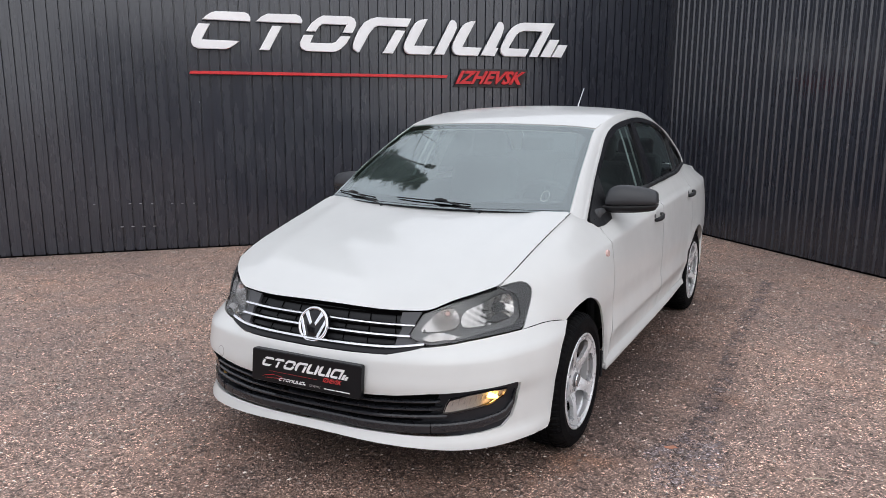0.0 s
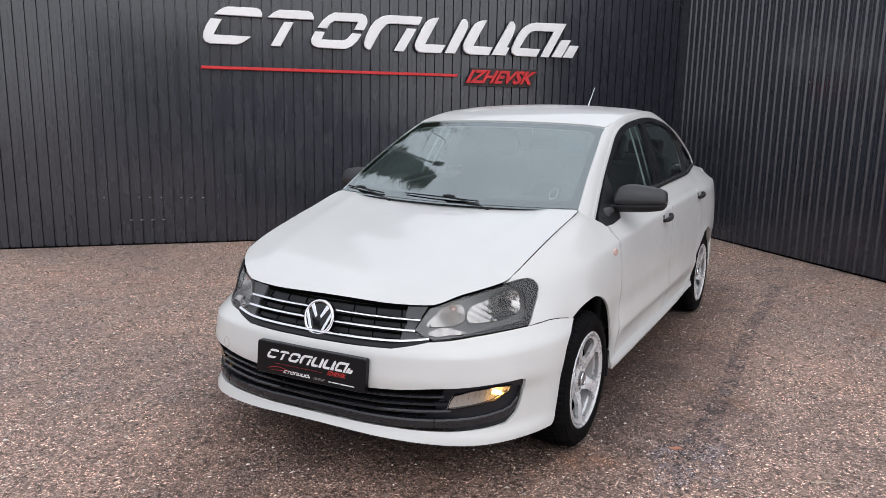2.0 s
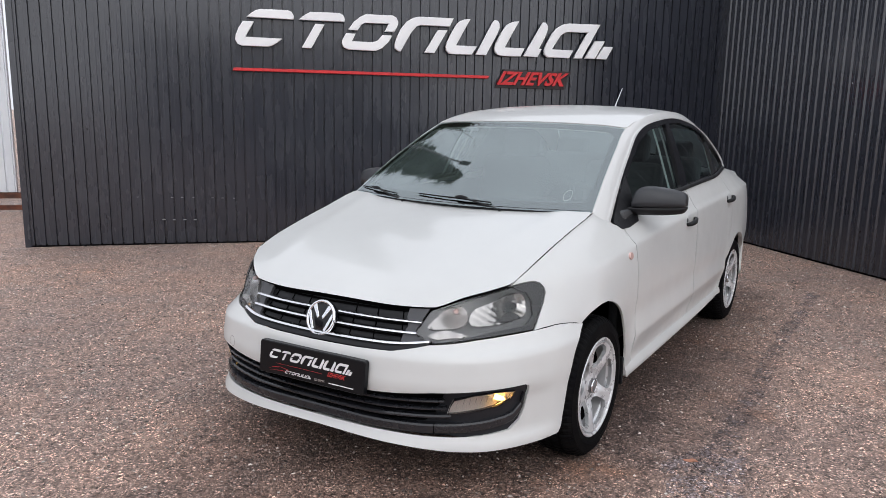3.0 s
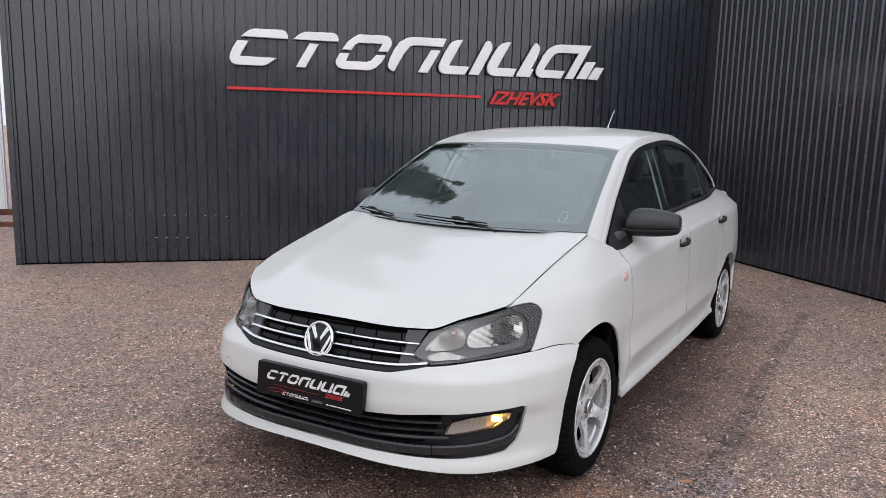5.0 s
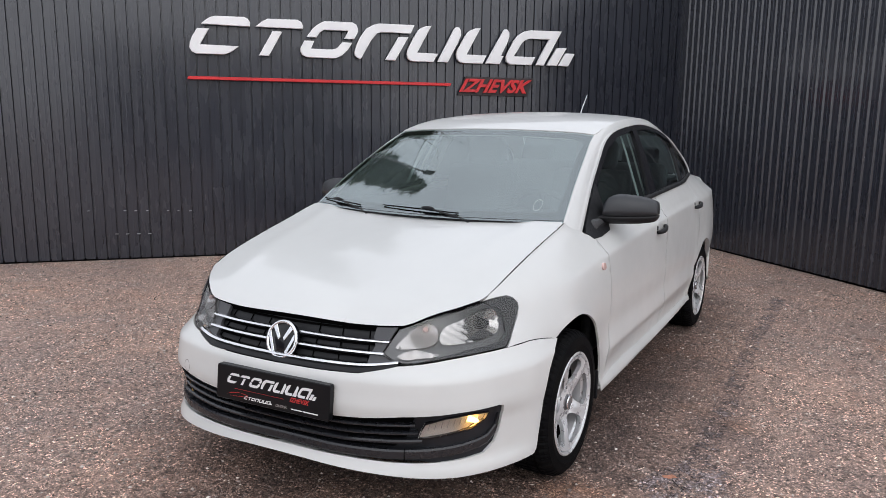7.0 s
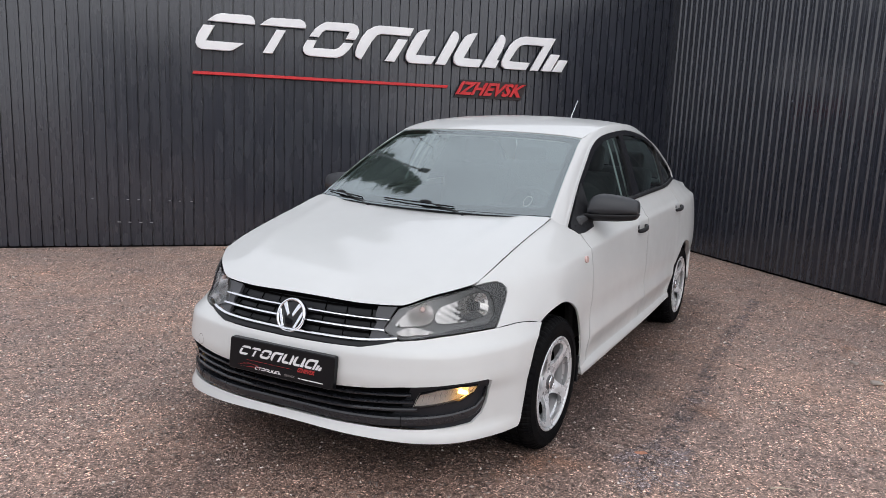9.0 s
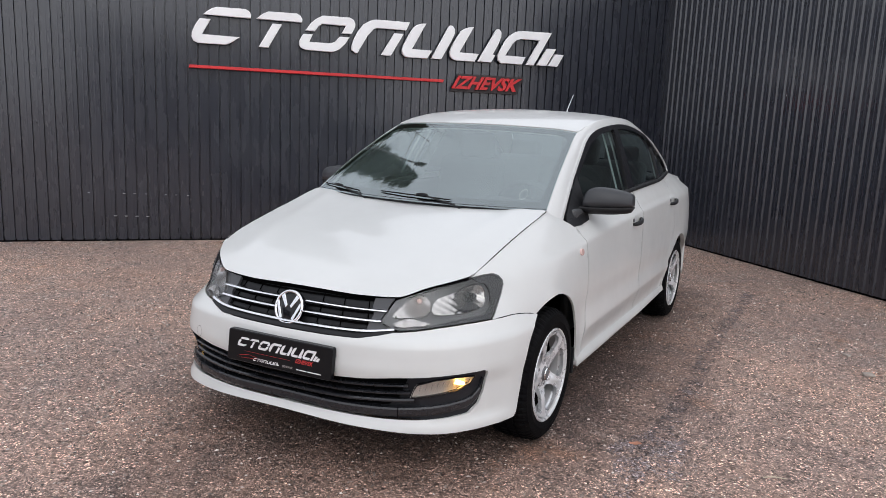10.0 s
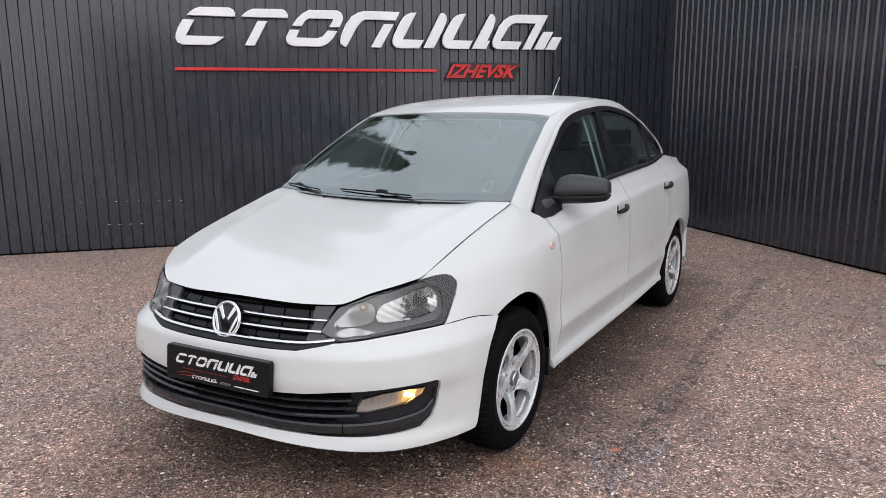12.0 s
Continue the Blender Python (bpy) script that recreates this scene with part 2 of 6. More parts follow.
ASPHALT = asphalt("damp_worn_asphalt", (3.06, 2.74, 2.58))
TAR = asphalt("tar_filled_asphalt", (2.1, 2.2, 2.5), 0.48)
WORN = asphalt("blue_grey_worn_asphalt", (2.7, 2.85, 3.25), 0.47)
GRIT = asphalt("pale_grit", (5.4, 5.4, 5.3), 0.40)
PEBBLE = material("loose_stone", (0.3, 0.25, 0.2), 0.38)
geo = PEBBLE.node_tree.nodes.new("ShaderNodeNewGeometry")
join(PEBBLE, ramp(PEBBLE, geo.outputs["Random Per Island"], [(0.0, (0.04, 0.031, 0.028)), (0.30, (0.15, 0.118, 0.104)), (0.70, (0.26, 0.208, 0.182)), (0.88, (0.42, 0.36, 0.32)), (1.0, (0.82, 0.78, 0.73))]), shader(PEBBLE).inputs["Base Color"])


# ---- mesh helpers ----
def empty(name, m=None):
    ob = new(name)
    ob.empty_display_size = 0.1
    if m is not None:
        ob.matrix_world = m
    return ob


def mesh_object(name, verts, faces, mat, parent=None, label="", smooth=False):
    me = bpy.data.meshes.new(name)
    me.from_pydata([tuple(p) for p in verts], [], [tuple(f) for f in faces])
    if smooth:
        me.polygons.foreach_set("use_smooth", [True] * len(me.polygons))
    me.materials.append(mat)
    ob = new(name, me)
    if parent is not None:
        ob.parent = parent
    return tagged(ob, label)


def part(name, bm, mat, parent=None, label="", smooth=False):
    me = bpy.data.meshes.new(name)
    bm.to_mesh(me)
    bm.free()
    if smooth:
        me.polygons.foreach_set("use_smooth", [True] * len(me.polygons))
    me.materials.append(mat)
    ob = new(name, me)
    if parent is not None:
        ob.parent = parent
    return tagged(ob, label)


def rounded_box(size, at, bevel=0.01, segments=2, turn=(0, 0, 0)):
    bm = bmesh.new()
    bmesh.ops.create_cube(bm, size=1)
    for p in bm.verts:
        p.co = Vector((p.co.x * size[0], p.co.y * size[1], p.co.z * size[2]))
    if bevel:
        bmesh.ops.bevel(bm, geom=bm.edges[:], offset=bevel, segments=segments, profile=0.5, affect="EDGES")
    bm.transform(pose(*at, *turn))
    return bm


def tube_mesh(points, radius, sides=8, close=True):
    """Vertices and faces of a tube along points; radius: one, or one for each point."""
    pts = [Vector(p) for p in points]
    rad = radius if isinstance(radius, (list, tuple)) else [radius] * len(pts)
    verts, faces = [], []
    for i, p in enumerate(pts):
        d = (pts[min(i + 1, len(pts) - 1)] - pts[max(i - 1, 0)]).normalized()
        a = d.cross(Vector((0.31, 0.17, 0.93))).normalized()
        b = d.cross(a)
        for k in range(sides):
            t = 2 * math.pi * k / sides
            verts.append(p + (a * math.cos(t) + b * math.sin(t)) * rad[i])
    for i in range(len(pts) - 1):
        for k in range(sides):
            n = (k + 1) % sides
            faces.append((i * sides + k, i * sides + n, (i + 1) * sides + n, (i + 1) * sides + k))
    if close:
        faces.append(tuple(range(sides))[::-1])
        faces.append(tuple((len(pts) - 1) * sides + k for k in range(sides)))
    return verts, faces


def lathe(profile, segments=48, axis="x", wobble=None):
    """Spins (radius, offset) pairs round an axis."""
    verts, faces = [], []
    n = len(profile)
    for k in range(segments):
        t = 2 * math.pi * k / segments
        for i, (r, o) in enumerate(profile):
            q = r + (wobble(i, k) if wobble else 0)
            verts.append((o, q * math.cos(t), q * math.sin(t)) if axis == "x" else (q * math.cos(t), q * math.sin(t), o))
    for k in range(segments):
        m = (k + 1) % segments
        for i in range(n - 1):
            faces.append((k * n + i, k * n + i + 1, m * n + i + 1, m * n + i))
    return verts, faces


def smooth_line(pts, step=0.03, closed=False):
    """A Catmull-Rom line through points of any dimension."""
    p = [np.array(q, float) for q in pts]
    n = len(p)
    out = []
    for i in range(n if closed else n - 1):
        a, b, c, d = (p[(i + k) % n] if closed else p[min(max(i + k, 0), n - 1)] for k in (-1, 0, 1, 2))
        m = max(1, int(np.linalg.norm(c - b) / step))
        for k in range(m):
            t = k / m
            out.append(0.5 * (2 * b + (c - a) * t + (2 * a - 5 * b + 4 * c - d) * t * t + (3 * b - a - 3 * c + d) * t ** 3))
    if not closed:
        out.append(p[-1])
    return [tuple(q) for q in out]


def shrink(poly, by):
    """Moves a closed outline inwards (outwards where by is negative)."""
    p = np.array(poly, float)
    area = 0.5 * np.sum(p[:, 0] * np.roll(p[:, 1], -1) - np.roll(p[:, 0], -1) * p[:, 1])
    d = np.roll(p, -1, axis=0) - p
    d /= np.maximum(np.linalg.norm(d, axis=1), 1e-9)[:, None]
    n = np.stack([-d[:, 1], d[:, 0]], axis=1) * (1 if area > 0 else -1)
    m = n + np.roll(n, 1, axis=0)
    m /= np.maximum((m * m).sum(axis=1), 0.5)[:, None] / 2
    return [tuple(q) for q in p + m * by]


def dense(poly, step):
    out = []
    n = len(poly)
    for i in range(n):
        a, b = np.array(poly[i]), np.array(poly[(i + 1) % n])
        m = max(1, int(np.linalg.norm(b - a) / step + 0.5))
        out += [tuple(a + (b - a) * k / m) for k in range(m)]
    return out


def within(p, poly):
    x, y = p
    hit = False
    for (x0, y0), (x1, y1) in zip(poly, poly[1:] + poly[:1]):
        if (y0 > y) != (y1 > y) and x < x0 + (y - y0) / (y1 - y0) * (x1 - x0):
            hit = not hit
    return hit


def skin(name, outline, lift, mat, parent, label="", holes=(), grid=0.03, depth=0.014, gap=0.0, inward=None, edge=None):
    """A curved panel: a flat outline (with holes) filled with a fine net and lifted by lift(u, v); its rim turns inwards by depth."""
    loops = [dense(shrink(outline, gap), grid)] + [dense(shrink(h, -gap), grid) for h in holes]
    pts, edges = [], []
    for loop in loops:
        k = len(pts)
        pts += loop
        edges += [(k + i, k + (i + 1) % len(loop)) for i in range(len(loop))]
    arr = np.array(pts)
    lo, hi = arr.min(axis=0), arr.max(axis=0)
    edge_pts = np.array(pts)
    for u in np.arange(lo[0] + grid * 0.5, hi[0], grid):
        for w in np.arange(lo[1] + grid * 0.5, hi[1], grid):
            if np.min(np.abs(edge_pts - (u, w)).sum(axis=1)) > grid * 0.55 and within((u, w), loops[0]) and not any(within((u, w), h) for h in loops[1:]):
                pts.append((u, w))
    vs, _, fs, *_ = delaunay_2d_cdt([Vector(p) for p in pts], edges, [], 0, 1e-6)
    keep = []
    for f in fs:
        c = sum((vs[i] for i in f), Vector((0, 0))) / len(f)
        if within(c, loops[0]) and not any(within(c, h) for h in loops[1:]):
            keep.append(tuple(f))
    verts = [Vector(lift(q[0], q[1])) for q in vs]
    tri = np.array([verts[i] for f in keep for i in f]).reshape(-1, 3, 3)
    n = np.cross(tri[:, 1] - tri[:, 0], tri[:, 2] - tri[:, 0]).sum(axis=0)
    if inward is not None and n @ np.array(inward) > 0:
        keep = [f[::-1] for f in keep]
    normal = [Vector((0, 0, 0)) for _ in verts]
    for f in keep:
        a, b, c = (verts[i] for i in f)
        k = (b - a).cross(c - a)
        for i in f:
            normal[i] += k
    count = {}
    for f in keep:
        for a, b in zip(f, f[1:] + f[:1]):
            count[(a, b)] = count.get((a, b), 0) + 1
    rim = [e for e in count if (e[1], e[0]) not in count]
    out, faces, shown = list(verts), list(keep), len(keep)
    if depth:
        made = {}
        for a, b in rim:
            for i in (a, b):
                if i not in made:
                    made[i] = len(out)
                    k = normal[i].normalized()
                    out += [verts[i], verts[i] - k * depth]
            faces.append((made[b], made[a], made[a] + 1, made[b] + 1))
    ob = mesh_object(name, out, faces, mat, parent, label, smooth=True)
    if edge is not None:
        ob.data.materials.append(edge)
        for f in ob.data.polygons[shown:]:
            f.material_index = 1
    return ob


def loft(name, rows, mat, parent, label="", closed=False, caps=False, smooth=True):
    """A net through rows of points of equal length."""
    n = len(rows[0])
    verts = [p for row in rows for p in row]
    faces = []
    for i in range(len(rows) - 1):
        for k in range(n if closed else n - 1):
            m = (k + 1) % n
            faces.append((i * n + k, i * n + m, (i + 1) * n + m, (i + 1) * n + k))
    if caps:
        faces.append(tuple(range(n))[::-1])
        faces.append(tuple((len(rows) - 1) * n + k for k in range(n)))
    return mesh_object(name, verts, faces, mat, parent, label, smooth)


def prism(name, outline, lift, thick, mat, parent, label=""):
    """A flat outline raised to a plate; lift(u, v, h) places its points, h from 0 to thick. Its upper edge is bevelled."""
    n = len(outline)
    inner = shrink(outline, min(0.12 * thick, 0.004))
    verts = [lift(u, v, 0) for u, v in outline] + [lift(u, v, thick * 0.88) for u, v in outline] + [lift(u, v, thick) for u, v in inner]
    faces = []
    for r in (0, 1):
        for i in range(n):
            k = (i + 1) % n
            faces.append((r * n + i, r * n + k, (r + 1) * n + k, (r + 1) * n + i))
    tris = [tuple(t) for t in tessellate_polygon([[Vector((u, v, 0)) for u, v in inner]])]
    faces += [tuple(2 * n + i for i in t) for t in tris]
    ob = mesh_object(name, verts, faces, mat, parent, label)
    bm = bmesh.new()
    bm.from_mesh(ob.data)
    bmesh.ops.recalc_face_normals(bm, faces=bm.faces[:])
    bm.to_mesh(ob.data)
    bm.free()
    return ob


# ---- the car's curves ----
def pchip(pts):
    """A smooth curve y(x) through (x, y) pairs that never overshoots."""
    xs, ys = (np.array(v, float) for v in zip(*pts))
    h = np.diff(xs)
    d = np.diff(ys) / h
    m = np.zeros(len(xs))
    m[0], m[-1] = d[0], d[-1]
    for i in range(1, len(xs) - 1):
        if d[i - 1] * d[i] > 0:
            w1, w2 = 2 * h[i] + h[i - 1], h[i] + 2 * h[i - 1]
            m[i] = (w1 + w2) / (w1 / d[i - 1] + w2 / d[i])

    def at(x):
        x = float(x)
        if x <= xs[0]:
            return ys[0] + m[0] * (x - xs[0])
        if x >= xs[-1]:
            return ys[-1] + m[-1] * (x - xs[-1])
        i = int(np.searchsorted(xs, x)) - 1
        t = (x - xs[i]) / h[i]
        return ((1 + 2 * t) * (1 - t) ** 2 * ys[i] + t * (1 - t) ** 2 * h[i] * m[i]
                + t * t * (3 - 2 * t) * ys[i + 1] + t * t * (t - 1) * h[i] * m[i + 1])
    return at


# the flank: half-width of the body over (y, z)
AXLE_F, AXLE_R, HUB_Z, ARCH = 0.006, 2.553, 0.289, 0.334
SILL_X = pchip([(-0.5, 0.66), (-0.3, 0.765), (0, 0.795), (0.4, 0.800), (1.2, 0.800), (2.3, 0.792), (2.9, 0.775), (3.3, 0.70), (3.55, 0.56)])
MID_X = pchip([(-0.5, 0.64), (-0.4, 0.703), (-0.3, 0.742), (-0.226, 0.764), (-0.149, 0.781), (0, 0.803), (0.5, 0.812), (1.3, 0.820), (2.3, 0.822), (2.7, 0.818), (3.0, 0.795), (3.3, 0.72), (3.55, 0.58)])
SHOULDER_Z = pchip([(-0.5, 0.69), (-0.4, 0.705), (-0.3, 0.725), (0, 0.788), (0.35, 0.823), (1.0, 0.868), (1.9, 0.898), (2.4, 0.908), (3.0, 0.92), (3.5, 0.93)])
SHOULDER_X = pchip([(-0.5, 0.585), (-0.4, 0.645), (-0.3, 0.698), (-0.2, 0.733), (0, 0.770), (0.35, 0.789), (1.26, 0.810), (2.25, 0.803), (2.7, 0.793), (3.0, 0.767), (3.3, 0.70), (3.55, 0.56)])
BELT_Z = pchip([(-0.5, 0.735), (-0.418, 0.770), (-0.308, 0.815), (-0.121, 0.880), (0.162, 0.960), (0.25, 0.978), (0.37, 0.955), (0.6, 0.955), (1.366, 1.005), (2.5, 1.06), (3.0, 1.022), (3.5, 0.98)])
BELT_X = pchip([(-0.5, 0.55), (-0.418, 0.608), (-0.308, 0.625), (-0.121, 0.642), (0.162, 0.66), (0.25, 0.662), (0.37, 0.69), (0.6, 0.712), (1.366, 0.742), (2.0, 0.735), (2.5, 0.69), (3.0, 0.66), (3.3, 0.60), (3.55, 0.48)])


def swell(y):
    """How far the front wing's crown stands out."""
    return 0.004 + 0.009 * math.exp(-((y + 0.10) / 0.28) ** 2)


def flank(y, z):
    zs, zb = SHOULDER_Z(y), BELT_Z(y)
    xs = SILL_X(y)
    xm, zc = MID_X(y), 0.396 + 0.014 * y
    fold = min(1, max(0, (y - 0.39) / 0.10)) * min(1, max(0, (2.28 - y) / 0.06))
    fold *= fold * (3 - 2 * fold)
    xc = (1 - fold) * (0.5 * (xs + xm) - 0.007) + fold * (0.5 * (xs + xm) + 0.013)
    x = pchip([(0.15, xs - 0.025), (0.20, xs + 0.002), (0.25, xs + 0.003), (0.29, xs - 0.004 - 0.004 * fold), (zc - 0.008, xc - 0.0022 * fold), (zc, xc), (zc + 0.010, xc - 0.0008 * fold), (0.51, xm - 0.008), (0.60, xm - 0.003 * fold),
               (zs, SHOULDER_X(y)), (zs + 0.62 * (zb - zs), 0.40 * SHOULDER_X(y) + 0.60 * BELT_X(y) + swell(y)), (zb, BELT_X(y)), (zb + 0.1, BELT_X(y) - 0.06)])(z)
    x += 0.008 * math.tanh((zs + 0.012 - z) / 0.009) * min(1, max(0, (y + 0.20) / 0.5))
    for ay in (AXLE_F, AXLE_R):
        r = math.hypot(y - ay, z - HUB_Z)
        x += 0.007 * math.exp(-((r - ARCH) / 0.045) ** 2)
    return x


# the front: plan curves of the bumper and of the bonnet's edge, blended with height
def along(pts):
    p = np.array(pts, float)
    s = np.concatenate([[0], np.cumsum(np.hypot(*np.diff(p, axis=0).T))])
    return pchip(list(zip(s, p[:, 0]))), pchip(list(zip(s, p[:, 1]))), s[-1]


LOW_X, LOW_Y, LOW_S = along([(0, -0.804), (0.13, -0.801), (0.26, -0.791), (0.40, -0.765), (0.52, -0.723), (0.62, -0.655), (0.69, -0.567), (0.742, -0.46), (0.783, -0.34), (0.804, -0.20)])
UP_X, UP_Y, UP_S = along([(0, -0.665), (0.12, -0.66), (0.24, -0.645), (0.36, -0.61), (0.46, -0.56), (0.54, -0.49), (0.61, -0.41), (0.66, -0.335), (0.70, -0.27), (0.73, -0.2)])
LEAN = pchip([(0.1, 0), (0.47, 0.0), (0.538, 0.045), (0.552, 0.075), (0.566, 0.155), (0.61, 0.38), (0.687, 0.74), (0.76, 1.0), (0.8, 1.15)])
PUSH = pchip([(0.13, -0.06), (0.17, -0.012), (0.20, 0.002), (0.225, 0.004), (0.245, -0.004), (0.27, -0.012), (0.38, -0.012), (0.425, 0.0), (0.445, 0.003), (0.465, 0.0025), (0.490, -0.001), (0.52, -0.001), (0.55, 0.0005), (0.58, -0.002), (0.8, 0.0)])


def front(s, z, inset=0.0):
    """A point of the front; s in metres along the bumper from the middle, inset: how far behind the skin."""
    q, side = abs(s), 1 if s >= 0 else -1
    w = LEAN(z)
    u = q * UP_S / LOW_S
    x, y = (1 - w) * LOW_X(q) + w * UP_X(u), (1 - w) * LOW_Y(q) + w * UP_Y(u)
    e = 0.01
    dx = (1 - w) * (LOW_X(q + e) - LOW_X(q - e)) + w * (UP_X(u + e) - UP_X(u - e))
    dy = (1 - w) * (LOW_Y(q + e) - (LOW_Y(abs(q - e)))) + w * (UP_Y(u + e) - UP_Y(abs(u - e)))
    n = math.hypot(dx, dy)
    k = PUSH(z) * (1 - 0.75 * min(1, max(0, (q - 0.88) / 0.14))) - inset
    return side * (x + dy / n * k), y - dx / n * k, z


# bonnet, roof and boot lid: heights over (x, y)
BONNET_Z = pchip([(-0.75, 0.672), (-0.70, 0.704), (-0.6, 0.762), (-0.4, 0.836), (-0.2, 0.892), (0, 0.932), (0.12, 0.954), (0.3, 0.99)])
BONNET_EDGE = pchip([(-0.75, 0.60), (-0.6, 0.692), (-0.41, 0.772), (-0.2, 0.855), (0, 0.918), (0.243, 0.980), (0.3, 0.992)])


def bonnet(x, y):
    c, e = BONNET_Z(y), BONNET_EDGE(y)
    xc = 0.40 + 0.16 * (y + 0.6)
    return c - (c - e) * (abs(x) / 0.64) ** 2.3 + 0.006 * math.exp(-((abs(x) - xc) / 0.05) ** 2)


ROOF_Z = pchip([(0.7, 1.30), (0.86, 1.358), (1.0, 1.395), (1.3, 1.442), (1.6, 1.460), (1.9, 1.452), (2.2, 1.415), (2.4, 1.37), (2.6, 1.30)])


def roof(x, y):
    return ROOF_Z(y) - 0.085 * abs(x) ** 2 - 0.35 * max(0, abs(x) - 0.42) ** 2


FULL_X = pchip([(-0.9, 0.066), (-0.40, 0.063), (-0.13, 0.030), (0.07, 0.014), (0.25, 0.020), (0.6, 0.026), (0.95, 0.024), (1.6, 0.012), (2.5, 0.0)])


def settle(p):
    """The body's slight turn and lean towards its right-hand front corner, and that side's fuller upper body."""
    if p[0] < -0.28 and p[1] < 2.5 and p[2] > 0.60:
        a, b = min(1.0, (-0.28 - p[0]) / 0.30), min(1.0, (p[2] - 0.60) / 0.12)
        p = (p[0] - FULL_X(p[1]) * a * a * (3 - 2 * a) * b * b * (3 - 2 * b), p[1], p[2])
    k = min(1.0, max(0.0, (0.25 - p[1]) / 0.55)) * (p[0] - 0.75)
    return p[0], p[1] + 0.040 * k, p[2] + 0.006 * k


def cabin(y, z):
    """Half-width of the cabin's glass above the belt."""
    h = z - BELT_Z(y)
    return BELT_X(y) - 0.38 * h - 0.15 * h * h

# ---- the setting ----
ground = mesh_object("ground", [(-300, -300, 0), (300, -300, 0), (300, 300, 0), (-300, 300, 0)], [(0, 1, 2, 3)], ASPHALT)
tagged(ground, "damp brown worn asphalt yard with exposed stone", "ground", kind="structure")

WALL_A, DIST_A, WALL_B, DIST_B = radians(46.415), 4.712, radians(-42.473), 4.646
CORNER_U, CORNER_V = 4.555, -4.623


def on_a(u, z, off=0.0):
    """A place on the wall with the sign: u along it, off: how far it stands out."""
    c, s = math.cos(WALL_A), math.sin(WALL_A)
    return (u * c - (DIST_A - off) * s, u * s + (DIST_A - off) * c, z)


def on_b(u, z, off=0.0):
    c, s = math.cos(WALL_B), math.sin(WALL_B)
    return (u * c - (DIST_B - off) * s, u * s + (DIST_B - off) * c, z)


def profiled_wall(name, at, u0, u1, phase, pitch, z0, z1, label, rib=0.013, foot=0.013, crest=0.0055, bead=0.0014):
    """Upright profiled sheet: flat pans with narrow trapezoid grooves and a faint stiffening bead in each pan, on a core."""
    line = [(u0, 0.0)]
    k = math.ceil((u0 - phase) / pitch)
    while phase + k * pitch < u1 - 0.02:
        u = phase + k * pitch
        if u > u0 + 0.02:
            line += [(u - foot, 0.0), (u - crest, rib), (u + crest, rib), (u + foot, 0.0),
                     (u + pitch * 0.42, 0.0), (u + pitch * 0.47, bead), (u + pitch * 0.53, bead), (u + pitch * 0.58, 0.0)]
        k += 1
    line = [q for q in line if q[0] <= u1] + [(u1, 0.0)]
    n = len(line)
    verts = [at(u, z0, h) for u, h in line] + [at(u, z1, h) for u, h in line]
    verts += [at(u0, z0, -0.05), at(u1, z0, -0.05), at(u0, z1, -0.05), at(u1, z1, -0.05)]
    faces = [(i, i + 1, n + i + 1, n + i) for i in range(n - 1)]
    b = 2 * n
    faces += [(b + 1, b, b + 2, b + 3), (b, 0, n, b + 2), (n - 1, b + 1, b + 3, 2 * n - 1), (n, *range(n + 1, 2 * n), b + 3, b + 2)]
    ob = mesh_object(name, verts, faces, SHEET)
    return tagged(ob, label, "wall", kind="structure")


wall_north = profiled_wall("wall_north", on_a, -3.06, CORNER_U + 0.04, -2.600, 0.1025, 0.018, 3.26, "dark grey profiled metal sheet wall carrying a sign", -0.019, 0.0085, 0.0045, 0.0003)
wall_east = profiled_wall("wall_east", on_b, CORNER_V + 0.001, -0.30, -2.616, 0.1003, 0.022, 3.36, "dark grey profiled metal sheet wall beside the car", 0.014, 0.017, 0.0035)


def trim_strip(name, at, u0, u1, z0, z1, o0, o1, mat, label):
    v = [at(u, z, o) for u in (u0, u1) for z in (z0, z1) for o in (o0, o1)]
    f = [(0, 1, 3, 2), (4, 6, 7, 5), (0, 4, 5, 1), (2, 3, 7, 6), (0, 2, 6, 4), (1, 5, 7, 3)]
    return tagged(mesh_object(name, v, f, mat), label, "trim", kind="structure")


trim_strip("trim_1", on_a, -3.10, -3.045, 0.0, 3.27, -0.06, 0.013, SHEET, "folded dark metal corner strip ending the wall")
trim_strip("trim_2", on_a, -3.045, CORNER_U - 0.01, 0.0, 0.03, -0.045, -0.012, SHUT, "black strip put in for the shaded gap under the sheet")
# black strips stand for the shade in the gap under the sheets
trim_strip("trim_3", on_b, CORNER_V + 0.02, -0.30, 0.0, 0.034, -0.045, -0.012, SHUT, "black strip put in for the shaded gap under the sheet")


# unseen dark wall, added to darken what the east wall's sheet reflects
bm = rounded_box((12.0, 0.2, 2.3), (0, 0, 0), 0)
unseen_wall_west = part("unseen_wall_west", bm, SHEET)
unseen_wall_west.matrix_world = Matrix.Translation((-9.6, -7.6, 1.15)) @ Matrix.Rotation(math.atan2(-10.9, 5.1), 4, "Z")
tagged(unseen_wall_west, "unseen dark metal wall added to darken reflections", "wall", kind="structure")

# a second added wall out of view, dimming the north wall's reflections
unseen_wall_south = part("unseen_wall_south", rounded_box((15.0, 0.2, 4.1), (0, 0, 0), 0), SHEET)
unseen_wall_south.matrix_world = Matrix.Translation((13.6, -11.6, 2.05)) @ Matrix.Rotation(radians(8), 4, "Z")
tagged(unseen_wall_south, "unseen dark metal wall added to darken reflections", "wall", kind="structure")

